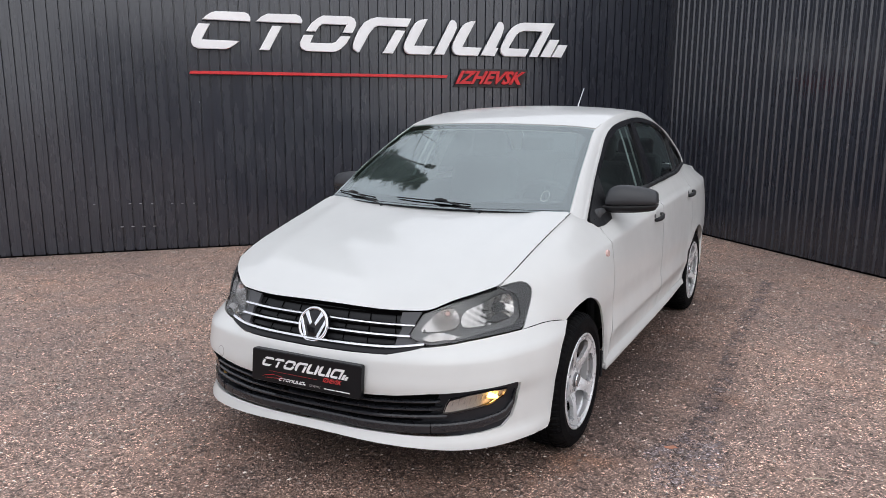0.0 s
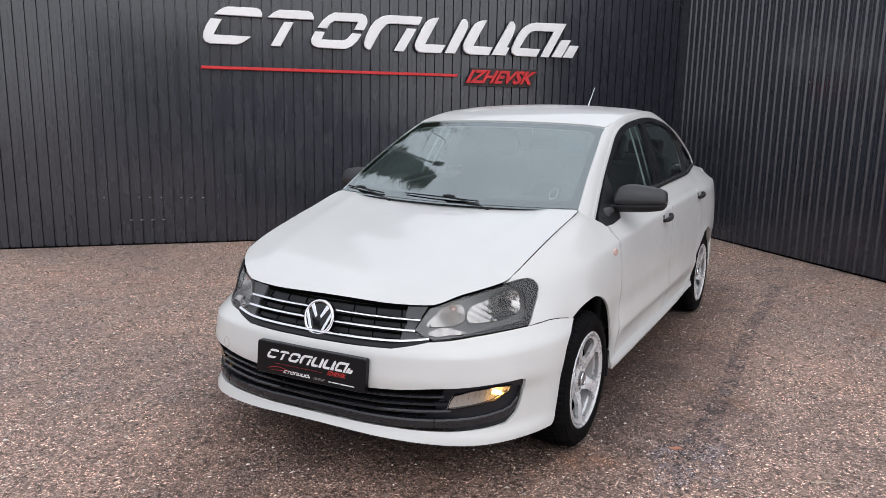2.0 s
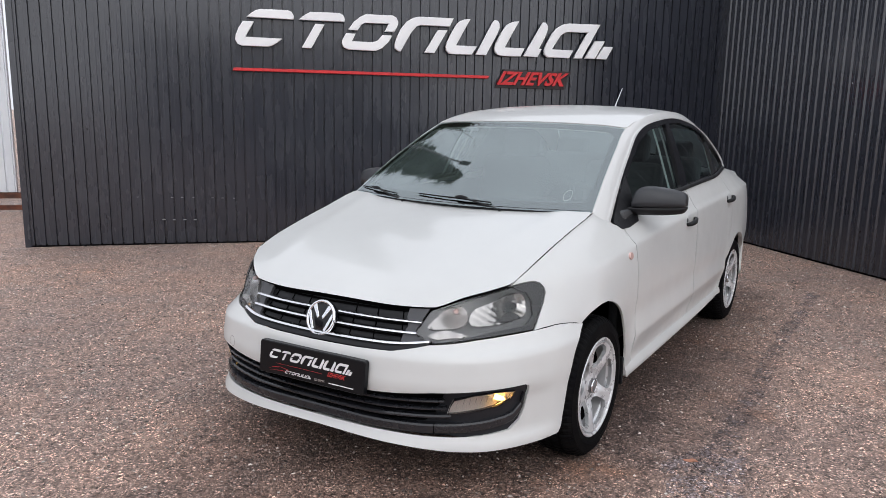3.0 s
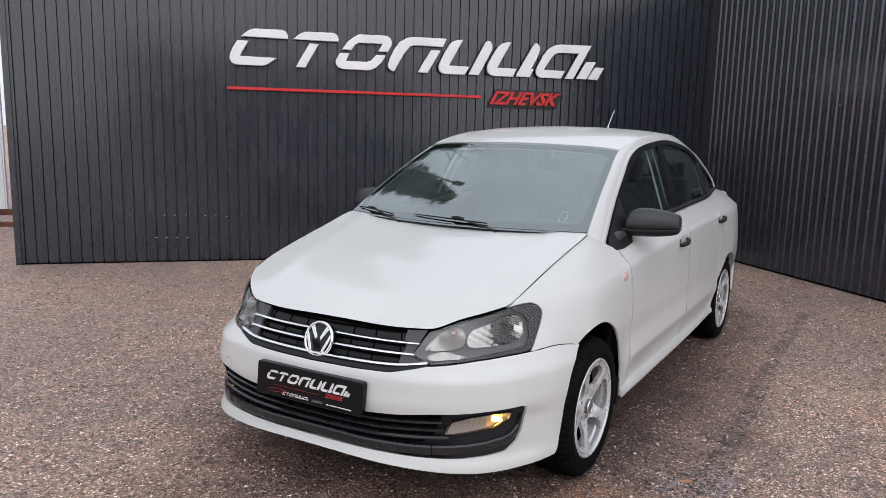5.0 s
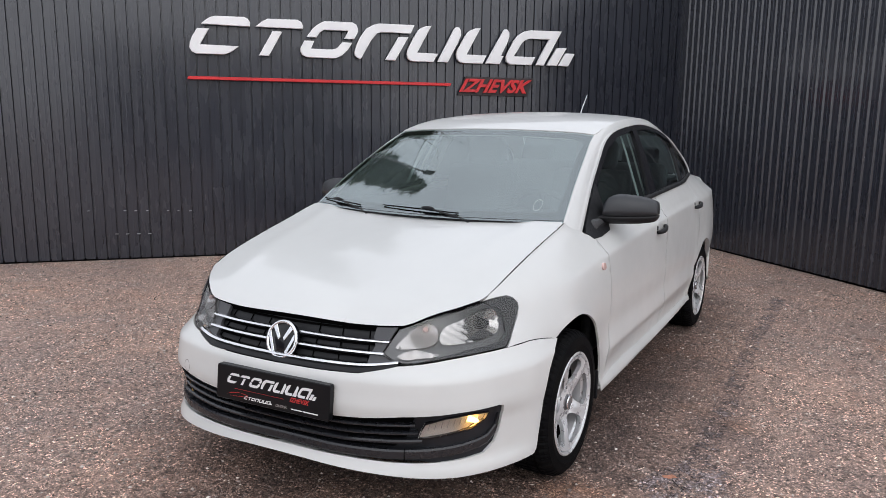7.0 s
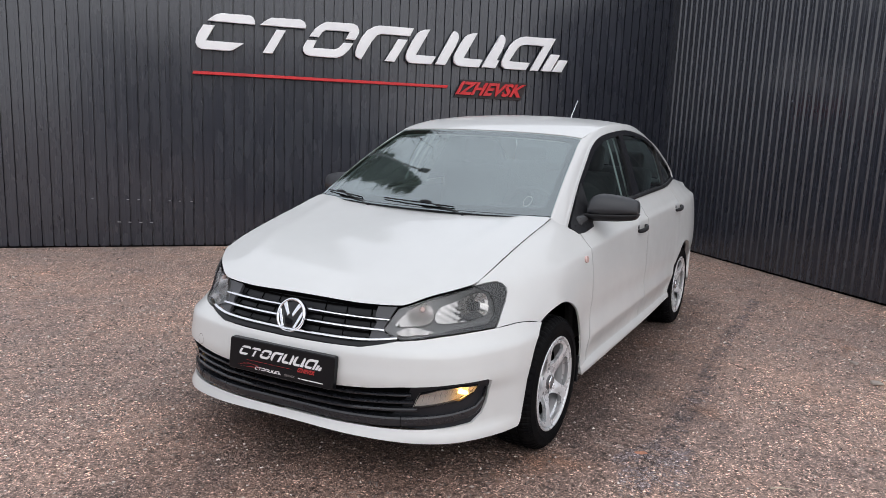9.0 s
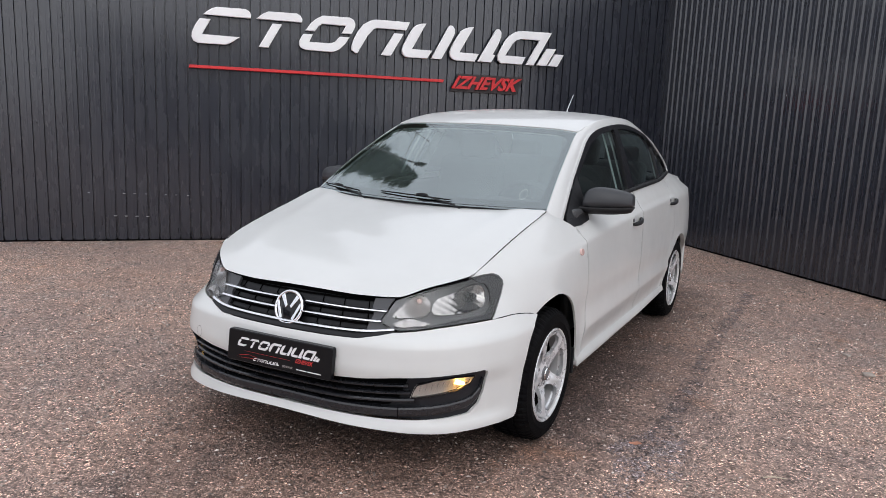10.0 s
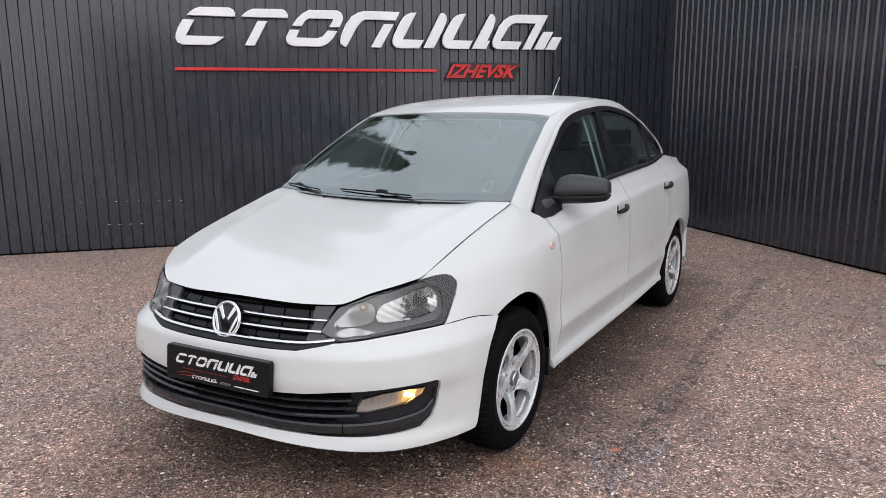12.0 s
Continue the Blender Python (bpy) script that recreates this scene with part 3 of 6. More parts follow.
# bright bent ends where a patched piece of sheet meets the grooves
for u, z, w in [(-1.788, 0.262, 0.034), (-1.688, 0.260, 0.030), (-1.584, 0.258, 0.032), (-1.482, 0.256, 0.032), (-2.03, 0.498, 0.020), (-1.70, 0.494, 0.026), (-1.60, 0.492, 0.026), (-1.49, 0.490, 0.022), (-1.30, 0.484, 0.024), (-1.20, 0.482, 0.022), (-1.085, 0.478, 0.024)]:
    part("bent_edge", rounded_box((w, 0.010, 0.007), (0, 0, 0), 0.002, 1), BARE_EDGE, wall_north).matrix_world = Matrix.Translation(on_a(u, z, 0.003)) @ Matrix.Rotation(WALL_A, 4, "Z")
for u, z0, z1 in [(-1.855, 0.03, 0.25), (-1.765, 0.03, 0.25), (-1.460, 0.03, 0.24)]:
    part("patch_edge", rounded_box((0.004, 0.006, z1 - z0), (0, 0, 0), 0.001, 1), SHEET_EDGE, wall_north).matrix_world = Matrix.Translation(on_a(u, (z0 + z1) / 2, 0.001)) @ Matrix.Rotation(WALL_A, 4, "Z")

# pale chips in the sheet's paint, and dark bolt heads
for at, owner, turn, u, z, w, h, mat in ((on_b, wall_east, WALL_B, -2.576, 1.749, 0.006, 0.016, BARE_EDGE), (on_b, wall_east, WALL_B, -1.903, 1.135, 0.012, 0.008, BARE_EDGE), (on_b, wall_east, WALL_B, -1.713, 1.105, 0.014, 0.007, BARE_EDGE), (on_b, wall_east, WALL_B, -2.471, 1.281, 0.005, 0.010, BARE_EDGE),
                                         (on_a, wall_north, WALL_A, -2.464, 1.175, 0.010, 0.010, SHUT), (on_a, wall_north, WALL_A, -2.208, 2.185, 0.010, 0.010, SHUT), (on_a, wall_north, WALL_A, -1.894, 2.034, 0.009, 0.009, SHUT), (on_a, wall_north, WALL_A, -0.976, 1.510, 0.005, 0.022, BARE_EDGE)):
    part("wall_mark", rounded_box((w, 0.003, h), (0, 0, 0), 0.001, 1), mat, owner).matrix_world = Matrix.Translation(at(u, z, 0.002)) @ Matrix.Rotation(turn, 4, "Z")

# ---- the wall sign ----
# outlines of the slanted letters' strokes, in metres along and up the wall
LETTER_C = [[(-0.905, 0.283), (-0.862, 0.321), (-0.816, 0.350), (-0.771, 0.364), (-0.495, 0.366), (-0.459, 0.350), (-0.438, 0.314), (-0.441, 0.277)],
            [(-0.941, 0.242), (-0.831, 0.241), (-0.920, 0.089), (-0.552, 0.084), (-0.607, 0.043), (-0.650, 0.016), (-0.691, 0.0), (-0.960, 0.0), (-1.002, 0.019), (-1.021, 0.058), (-1.015, 0.104), (-0.990, 0.167)]]
LETTER_T = [[(-0.390, 0.279), (-0.326, 0.333), (-0.269, 0.361), (0.023, 0.365), (0.062, 0.345), (0.080, 0.306), (0.074, 0.278)],
            [(-0.224, 0.245), (-0.128, 0.243), (-0.266, 0.0), (-0.365, 0.002)]]
LETTER_O = [[(0.113, 0.203), (0.174, 0.287), (0.234, 0.335), (0.293, 0.365), (0.579, 0.367), (0.622, 0.346), (0.639, 0.305), (0.637, 0.270), (0.599, 0.200), (0.495, 0.200), (0.539, 0.280), (0.290, 0.279), (0.251, 0.256), (0.212, 0.201)],
            [(0.089, 0.166), (0.190, 0.166), (0.154, 0.089), (0.374, 0.088), (0.423, 0.107), (0.474, 0.164), (0.578, 0.163), (0.533, 0.091), (0.471, 0.032), (0.411, 0.003), (0.371, 0.0), (0.117, 0.003), (0.069, 0.021), (0.049, 0.052), (0.048, 0.090)]]
LETTER_L = [[(0.602, 0.078), (0.604, 0.035), (0.651, 0.002), (0.668, 0.006), (0.777, 0.198), (0.839, 0.268), (0.880, 0.283), (1.200, 0.283), (1.241, 0.370), (0.861, 0.369), (0.799, 0.353), (0.728, 0.312), (0.666, 0.233), (0.624, 0.146)],
            [(1.069, 0.243), (1.175, 0.243), (1.033, 0.0), (0.925, 0.003)]]
LETTER_I = [[(1.427, 0.371), (1.363, 0.365), (1.316, 0.347), (1.278, 0.317), (1.232, 0.243), (1.172, 0.123), (1.159, 0.074), (1.167, 0.031), (1.199, 0.003), (1.241, -0.002), (1.450, 0.0), (1.504, 0.088), (1.273, 0.091)],
            [(1.497, 0.003), (1.612, 0.002), (1.724, 0.210), (1.759, 0.291), (1.756, 0.340), (1.734, 0.369), (1.702, 0.374), (1.680, 0.351)]]
LETTER_TS = [[(1.980, 0.374), (1.921, 0.368), (1.872, 0.351), (1.833, 0.323), (1.779, 0.241), (1.720, 0.130), (1.708, 0.085), (1.717, 0.039), (1.747, 0.010), (1.792, 0.0), (2.009, 0.0), (2.053, 0.089), (1.824, 0.092)],
             [(2.045, 0.005), (2.208, 0.003), (2.254, 0.092), (2.222, 0.093), (2.293, 0.228), (2.316, 0.300), (2.315, 0.341), (2.290, 0.374), (2.260, 0.375), (2.243, 0.352)]]
LETTER_A = [[(2.944, 0.382), (2.565, 0.378), (2.496, 0.364), (2.428, 0.324), (2.372, 0.261), (2.306, 0.137), (2.284, 0.081), (2.289, 0.034), (2.331, 0.004), (2.586, 0.004), (2.630, 0.090), (2.375, 0.093), (2.469, 0.240), (2.509, 0.272), (2.567, 0.288), (2.796, 0.288), (2.640, 0.004), (2.736, 0.005)]]
LETTER_BARS = [[(2.893, 0.202), (3.010, 0.203), (2.897, 0.007), (2.778, 0.008)], [(3.003, 0.146), (3.114, 0.145), (3.037, 0.006), (2.917, 0.008)]]
SLANT_WORD = (LETTER_C, LETTER_T, LETTER_O, LETTER_L, LETTER_I, LETTER_TS, LETTER_A, LETTER_BARS)


def slanted_word(parent, lift, thick, mat, scale=1.0, name="letter"):
    """The slanted word; each letter a part, its second stroke a piece under the first."""
    for strokes in SLANT_WORD:
        first = None
        for stroke in strokes:
            line = [(u * scale, v * scale) for u, v in stroke]
            if first is None:
                first = prism(name, line, lift, thick, mat, parent)
            else:
                prism("stroke", line, lift, thick, mat, first)


sign = empty("wall_sign")
tagged(sign, "white raised slanted letters over a red bar on the dark wall", "sign")
slanted_word(sign, lambda u, v, h: on_a(u, 2.03 + v, 0.036 + h), 0.036, SIGN_WHITE)
prism("underline", [(-1.056, 1.783), (1.645, 1.783), (1.660, 1.814), (-1.042, 1.814)], lambda u, v, h: on_a(u, v, 0.03 + h), 0.035, SIGN_RED, sign, "thin red bar")
for u in np.arange(-0.95, 1.6, 1.2):
    prism("spacer", [(u, 1.79), (u + 0.02, 1.79), (u + 0.02, 1.807), (u, 1.807)], lambda a, b, h: on_a(a, b, h), 0.032, SHEET_EDGE, sign)
board = prism("city_board", [(1.742, 1.690), (2.556, 1.690), (2.640, 1.892), (1.832, 1.892)], lambda u, v, h: on_a(u, v, 0.012 + h), 0.02, SIGN_BACK, sign, "dark backing board")


def lettering(name, text, height, width, lift, mat, parent, shear=0.0, thick=0.01, offset=0.0):
    """Words in the built-in font, fitted to a height and a width; lift(u, v, h) places them."""
    fd = bpy.data.curves.new(name, "FONT")
    fd.body, fd.extrude, fd.offset, fd.resolution_u = text, 0.02, offset, 3
    tmp = new(name, fd)
    me = bpy.data.meshes.new_from_object(tmp)
    bpy.data.objects.remove(tmp)
    co = np.array([q.co[:] for q in me.vertices])
    lo, hi = co.min(axis=0), co.max(axis=0)
    k = (co - lo) / (hi - lo)
    for q, (a, b, c) in zip(me.vertices, k):
        q.co = Vector(lift(a * width + shear * b * height, b * height, (c if c > 0.5 else 0) * thick))
    me.materials.append(mat)
    ob = new(name, me)
    ob.parent = parent
    return ob


lettering("city_letters", "IZHEVSK", 0.148, 0.79, lambda u, v, h: on_a(1.748 + u, 1.722 + v, 0.033 + h), SIGN_RED, board, 0.57, 0.022, 0.035)

# ---- seen past the end of the wall ----
white_wall = empty("white_shed")
tagged(white_wall, "white profiled metal shed wall on a rusty base", "shed")


def on_far(u, z, off=0.0):
    return on_a(-3.92 + u, z, -2.6 + off)


line = []
for k in range(61):
    u = -6.1 + k * 0.1
    line += [(u, 0.0), (u + 0.074, 0.0), (u + 0.082, -0.012), (u + 0.092, -0.012)]
line.append((0.0, 0.0))
n = len(line)
mesh_object("wall", [on_far(u, 0.28, h) for u, h in line] + [on_far(u, 4.5, h) for u, h in line] + [on_far(-6.1, 0.28, -0.06), on_far(0, 0.28, -0.06), on_far(-6.1, 4.5, -0.06), on_far(0, 4.5, -0.06)],
            [(i, i + 1, n + i + 1, n + i) for i in range(n - 1)] + [(2 * n + 1, 2 * n, 2 * n + 2, 2 * n + 3), (n - 1, 2 * n + 1, 2 * n + 3, 2 * n - 1)], WHITE_SHEET, white_wall)
for z0, z1 in ((0.05, 0.11), (0.20, 0.275)):
    v = [on_far(u, z, o) for u in (-6.1, 0.25) for z in (z0, z1) for o in (-0.05, 0.02)]
    mesh_object("base_rail", v, [(0, 1, 3, 2), (4, 6, 7, 5), (0, 4, 5, 1), (2, 3, 7, 6), (0, 2, 6, 4), (1, 5, 7, 3)], RUST, white_wall, "rusty red steel rail")
for u in (-6.0, -4.8, -3.6, -2.2, -1.4, -0.6, 0.12):
    v = [on_far(a, z, o) for a in (u, u + 0.10) for z in (0.0, 4.5 if u > 0 else 0.28) for o in (-0.09, -0.01)]
    mesh_object("post", v, [(0, 1, 3, 2), (4, 6, 7, 5), (0, 4, 5, 1), (2, 3, 7, 6), (0, 2, 6, 4), (1, 5, 7, 3)], RUST, white_wall, "rusty steel post")

# ---- ground details ----
rng = np.random.default_rng(4)
left, right = [], []
for k in range(70):
    y = -0.45 + k * 0.062
    w = 0.038 + 0.016 * rng.random()
    x = 1.232 - 0.004 * (y - 1.5) + 0.012 * math.sin(2.1 * y) + 0.006 * rng.standard_normal()
    left.append((x - w, y, 0.002))
    right.append((x + w, y, 0.002))
seam = mesh_object("tar_seam", left + right, [(i, 70 + i, 71 + i, i + 1) for i in range(69)], TAR)
tagged(seam, "dark worn tar-filled crack across the asphalt", "crack", kind="structure")
rim = [(1.27 + (0.15 + 0.05 * rng.random()) * math.cos(t), 0.08 + (0.22 + 0.07 * rng.random()) * math.sin(t), 0.0025) for t in np.linspace(0, 2 * math.pi, 26, endpoint=False)]
patch = mesh_object("worn_patch", rim + [(1.27, 0.08, 0.0025)], [(i, (i + 1) % 26, 26) for i in range(26)], WORN)
tagged(patch, "blue-grey worn patch beside the asphalt seam", "patch", kind="structure")
side = [(0.96 + k * 0.0125, 0.165 + 0.03 * math.sin(9 * (0.96 + k * 0.0125)) + 0.01 * rng.standard_normal()) for k in range(30)]
mesh = [(x, y - 0.02 - 0.01 * rng.random(), 0.002) for x, y in side] + [(x, y + 0.02 + 0.01 * rng.random(), 0.002) for x, y in side]
seam = mesh_object("crack_fill", mesh, [(i, i + 1, 31 + i, 30 + i) for i in range(29)], GRIT)
tagged(seam, "pale gritty fill in a short asphalt crack", "crack", kind="structure")


CRACK = material("dark_crack", (0.022, 0.018, 0.016), 0.9)
for line in ([(-3.30, 0.78), (-3.20, 0.85), (-3.05, 0.885), (-2.95, 0.99), (-3.034, 1.111), (-3.112, 1.28), (-3.123, 1.424), (-3.012, 1.464), (-2.869, 1.445)],
             [(-1.992, -0.776), (-1.897, -0.672), (-1.783, -0.578), (-1.71, -0.496), (-1.645, -0.437)],
             [(1.185, 0.150), (1.222, 0.112), (1.243, 0.070), (1.252, 0.025)],
             [(1.13, 1.72), (1.22, 1.70), (1.31, 1.74), (1.40, 1.71)]):
    way = smooth_line([(x + 0.012 * rng.standard_normal(), y + 0.012 * rng.standard_normal()) for x, y in line], 0.025)
    wide = [0.0015 + 0.0035 * rng.random() for _ in way]
    mesh = [(x - 0.4 * w, y - w, 0.003) for (x, y), w in zip(way, wide)] + [(x + 0.4 * w, y + w, 0.003) for (x, y), w in zip(way, wide)]
    n = len(way)
    tagged(mesh_object("fine_crack", mesh, [(i, i + 1, n + i + 1, n + i) for i in range(n - 1)], CRACK), "thin dark open crack in the asphalt", "crack", kind="structure")


def leaf(x, y, size, turn, mat=LEAF):
    rim = [(math.cos(t) * size * (1 + 0.25 * math.cos(2 * t)), math.sin(t) * size * 0.6) for t in np.linspace(0, 2 * math.pi, 12, endpoint=False)]
    c, s = math.cos(turn), math.sin(turn)
    v = [(x + a * c - b * s, y + a * s + b * c, 0.005 + 0.004 * math.sin(3 * a / size)) for a, b in rim] + [(x, y, 0.011)]
    v += [(p[0], p[1], p[2] - 0.003) for p in v]
    f = [(i, (i + 1) % 12, 12) for i in range(12)] + [(13 + (i + 1) % 12, 13 + i, 25) for i in range(12)] + [(i, 13 + i, 13 + (i + 1) % 12, (i + 1) % 12) for i in range(12)]
    return mesh_object("leaf", v, f, mat, smooth=False)


tagged(leaf(1.172, 0.158, 0.024, 0.4), "orange-brown flat leaf on the asphalt", "leaf")
tagged(leaf(1.302, -0.373, 0.022, 1.2), "small orange-brown leaf on the asphalt", "leaf")
twig_v, twig_f = tube_mesh([(1.695, 0.125, 0.007), (1.73, 0.150, 0.009), (1.78, 0.168, 0.006)], [0.0025, 0.003, 0.002], 6)
tagged(mesh_object("twig", twig_v, twig_f, TWIG), "pale dry twig lying on the asphalt", "twig")


def flat_stone(x, y, size, turn, seed):
    """A low, uneven chip of stone."""
    g = np.random.default_rng(seed)
    bm = rounded_box((size, size * 0.62, size * 0.28), (0, 0, 0), size * 0.07, 2)
    for q in bm.verts:
        q.co += Vector(g.normal(0, size * 0.035, 3))
    low = min(q.co.z for q in bm.verts)
    for q in bm.verts:
        q.co.z -= low
    ob = part("stone", bm, PALE_STONE)
    ob.matrix_world = pose(x, y, 0.0, 0, 0, turn)
    return tagged(ob, "pale flat stone chip lying on the asphalt", "stone", "loose stones by the wall")


flat_stone(2.097, 1.861, 0.060, 20, 1)
flat_stone(1.985, 2.235, 0.045, -35, 2)


def pebbles(name, count, area, lo, hi, seed, label):
    """Loose and half-buried stones: squashed, uneven little lumps."""
    g = np.random.default_rng(seed)
    x0, x1, y0, y1 = area
    base = np.array([(1, 0, 0), (0.31, 0.95, 0), (-0.81, 0.59, 0), (-0.81, -0.59, 0), (0.31, -0.95, 0), (0.1, 0.05, 0.9)])
    tri = np.array([(0, 1, 5), (1, 2, 5), (2, 3, 5), (3, 4, 5), (4, 0, 5)])
    p = np.stack([g.uniform(x0, x1, count), g.uniform(y0, y1, count)], axis=1)
    size = lo + (hi - lo) * g.random(count) ** 2.5
    t = g.uniform(0, 2 * np.pi, count)
    v = np.repeat(base[None], count, axis=0) * (1 + 0.35 * g.standard_normal((count, 6, 1)).clip(-1.5, 1.5))
    v[:, :, 1] *= g.uniform(0.5, 0.9, (count, 1))
    c, s = np.cos(t)[:, None], np.sin(t)[:, None]
    x, y = v[:, :, 0] * c - v[:, :, 1] * s, v[:, :, 0] * s + v[:, :, 1] * c
    z = v[:, :, 2] * 0.55
    out = np.stack([p[:, :1] + x * size[:, None], p[:, 1:] + y * size[:, None], z * size[:, None]], axis=2)
    out[:, :5, 2] = -0.001
    faces = (tri[None] + 6 * np.arange(count)[:, None, None]).reshape(-1, 3)
    me = bpy.data.meshes.new(name)
    me.from_pydata(out.reshape(-1, 3).tolist(), [], faces.tolist())
    me.materials.append(PEBBLE)
    return tagged(new(name, me), label, "gravel", kind="stuff")


pebbles("gravel", 42000, (-2.6, 2.6, -1.9, 2.6), 0.0025, 0.010, 1, "small loose stones bedded in the worn asphalt")
pebbles("gravel", 30000, (-5.6, -0.6, -1.0, 3.0), 0.003, 0.012, 2, "small loose stones bedded in the worn asphalt")
pebbles("gravel", 20000, (-1.0, 3.0, 2.2, 6.2), 0.003, 0.014, 3, "small loose stones scattered by the wall")

# ---- behind the walls, seen mirrored in the car's glass and paint ----


def conifer(x, y, height, spread, seed, full=1.0):
    g = np.random.default_rng(seed)
    tree = empty("conifer_tree", pose(x, y, 0))
    v, f = tube_mesh([(0, 0, 0), (0.05, 0.03, height * 0.5), (0, 0, height)], [0.22, 0.12, 0.01], 8)
    mesh_object("trunk", v, f, BARK, tree)
    limbs = 460
    z = height * (0.10 + 0.89 * (np.arange(limbs) / limbs) ** 0.9)
    reach_l = spread * (1 - z / height) ** 0.8 * g.uniform(0.7, 1.1, limbs) + 0.15
    turn = g.uniform(0, 2 * np.pi, limbs)
    k = np.repeat(np.arange(limbs), (full * (90 + 130 * reach_l)).astype(int))
    q = g.random(len(k)) ** 0.7
    r = reach_l[k] * q
    o = np.stack([r * np.cos(turn[k]), r * np.sin(turn[k]), z[k] - 0.35 * r * q], axis=1) + g.normal(0, 0.06, (len(k), 3))
    d = g.normal(0, 1, (len(k), 3)) + np.array([0, 0, -0.3])
    d /= np.linalg.norm(d, axis=1)[:, None]
    e = np.cross(d, g.normal(0, 1, (len(k), 3)))
    e /= np.linalg.norm(e, axis=1)[:, None]
    tip = o + d * g.uniform(0.09, 0.20, (len(k), 1))
    verts = np.stack([o - e * 0.016, o + e * 0.016, tip], axis=1).reshape(-1, 3).tolist()
    faces = np.arange(3 * len(k)).reshape(-1, 3).tolist()
    mesh_object("crown", verts, faces, NEEDLE, tree)
    return tagged(tree, "tall dark green conifer standing behind the wall", "tree")


conifer(-7.65, 5.42, 11.7, 1.75, 11, 0.85)
conifer(-6.6, 7.4, 8.0, 1.9, 13, 0.7)
conifer(-8.9, 8.2, 8.6, 2.3, 14, 0.5)


def bare_tree(x, y, height, seed):
    g = np.random.default_rng(seed)
    tree = empty("bare_tree", pose(x, y, 0))
    verts, faces = [], []

    def limb(p, d, length, r, level):
        pts, rad = [Vector(p)], [r]
        for k in range(4):
            d = (d + Vector(g.normal(0, 0.12, 3)) + Vector((0, 0, 0.04))).normalized()
            pts.append(pts[-1] + d * length / 4)
            rad.append(r * (1 - 0.17 * (k + 1)))
        v, f = tube_mesh(pts, rad, 5 if level else 8)
        k = len(verts)
        verts.extend(v)
        faces.extend(tuple(i + k for i in q) for q in f)
        if level < 4:
            for _ in range(5 if level < 2 else 3):
                i = int(g.integers(1, 5))
                side = Vector(g.normal(0, 1, 3))
                limb(pts[i], (d * 0.8 + side.normalized() * 0.9).normalized(), length * 0.62, rad[i] * 0.6, level + 1)

    limb((0, 0, 0), Vector((0, 0, 1)), height * 0.55, 0.16, 0)
    mesh_object("branches", verts, faces, BARK, tree)
    return tagged(tree, "leafless tree with spreading branches behind the wall", "tree")


bare_tree(-5.6, 7.4, 9.0, 5)
bare_tree(-5.0, 11.0, 8.4, 8)
lamp = empty("street_lamp", pose(-5.21, 4.30, 0))
tagged(lamp, "dark street lamp with a curved arm behind the wall", "lamp")
v, f = tube_mesh([(0, 0, 0), (0, 0, 4.0), (0, 0, 6.0)], [0.07, 0.055, 0.045], 10)
mesh_object("pole", v, f, LAMP_GREY, lamp)
v, f = tube_mesh(smooth_line([(0, 0, 6.0), (0.03, -0.02, 6.5), (0.2, -0.1, 6.95), (0.5, -0.25, 7.15)], 0.1), 0.03, 8)
mesh_object("arm", v, f, LAMP_GREY, lamp)
part("lamp_head", rounded_box((0.42, 0.18, 0.10), (0.62, -0.31, 7.18), 0.04, 3, (0, 0, -26)), LAMP_GREY, lamp)

# ---- the car ----
car = empty("car")
tagged(car, "white four-door saloon car parked on the damp asphalt", "car")

TOP_EDGE = pchip([(0, 0.706), (0.2, 0.702), (0.40, 0.697), (0.495, 0.699), (0.622, 0.732), (0.74, 0.752), (0.842, 0.768), (0.93, 0.778), (0.980, 0.780), (1.03, 0.774)])
HEAD_TOP = [(0.495, 0.695), (0.622, 0.728), (0.74, 0.748), (0.842, 0.764), (0.93, 0.774), (0.980, 0.776), (1.008, 0.770)]
HEAD_OUT = [(1.008, 0.770), (1.024, 0.752), (1.023, 0.735), (1.002, 0.702), (0.941, 0.641), (0.915, 0.617)]
HEAD_LOW = [(0.915, 0.617), (0.775, 0.614), (0.658, 0.608), (0.57, 0.599), (0.497, 0.593), (0.457, 0.603), (0.421, 0.617)]
HEAD_IN = [(0.421, 0.617), (0.452, 0.652), (0.495, 0.695)]
SEAM = [(0.918, 0.614), (1.029, 0.620), (1.12, 0.612), (1.205, 0.597)]


def stuck(base, marks, reach):
    """base(a, b) moved so that it meets marks (a, b, value), fading out over reach."""
    m = np.array(marks)
    off = np.array([w - base(a, b) for a, b, w in marks])

    def at(a, b):
        d = np.hypot(m[:, 0] - a, m[:, 1] - b)
        k = np.exp(-(d / (d.min() + 0.022)) ** 2)
        return base(a, b) + float((off * k).sum() / k.sum()) * math.exp(-d.min() / reach)
    return at


edge_marks = []
for s in np.linspace(-0.86, 0.86, 45):
    x, y, z = front(s, TOP_EDGE(abs(s)) + 0.002)
    edge_marks.append((x, y, z))
bonnet_top = stuck(bonnet, edge_marks, 0.09)
fender_marks = []
for s, z in smooth_line(HEAD_OUT, 0.012) + smooth_line(SEAM, 0.012) + smooth_line(HEAD_TOP[3:], 0.012):
    x, y, z = front(s, z)
    fender_marks.append((y, z, x))
fender_side = stuck(flank, fender_marks, 0.08)


def on_front(s, z, inset=0.0):
    return settle(front(s, z, inset))


def on_flank(sgn, fun=flank, inset=0.0):
    return lambda y, z: settle((sgn * (fun(y, z) - inset), y, z))


def on_bonnet(x, y):
    return settle((x, y, bonnet_top(x, y)))


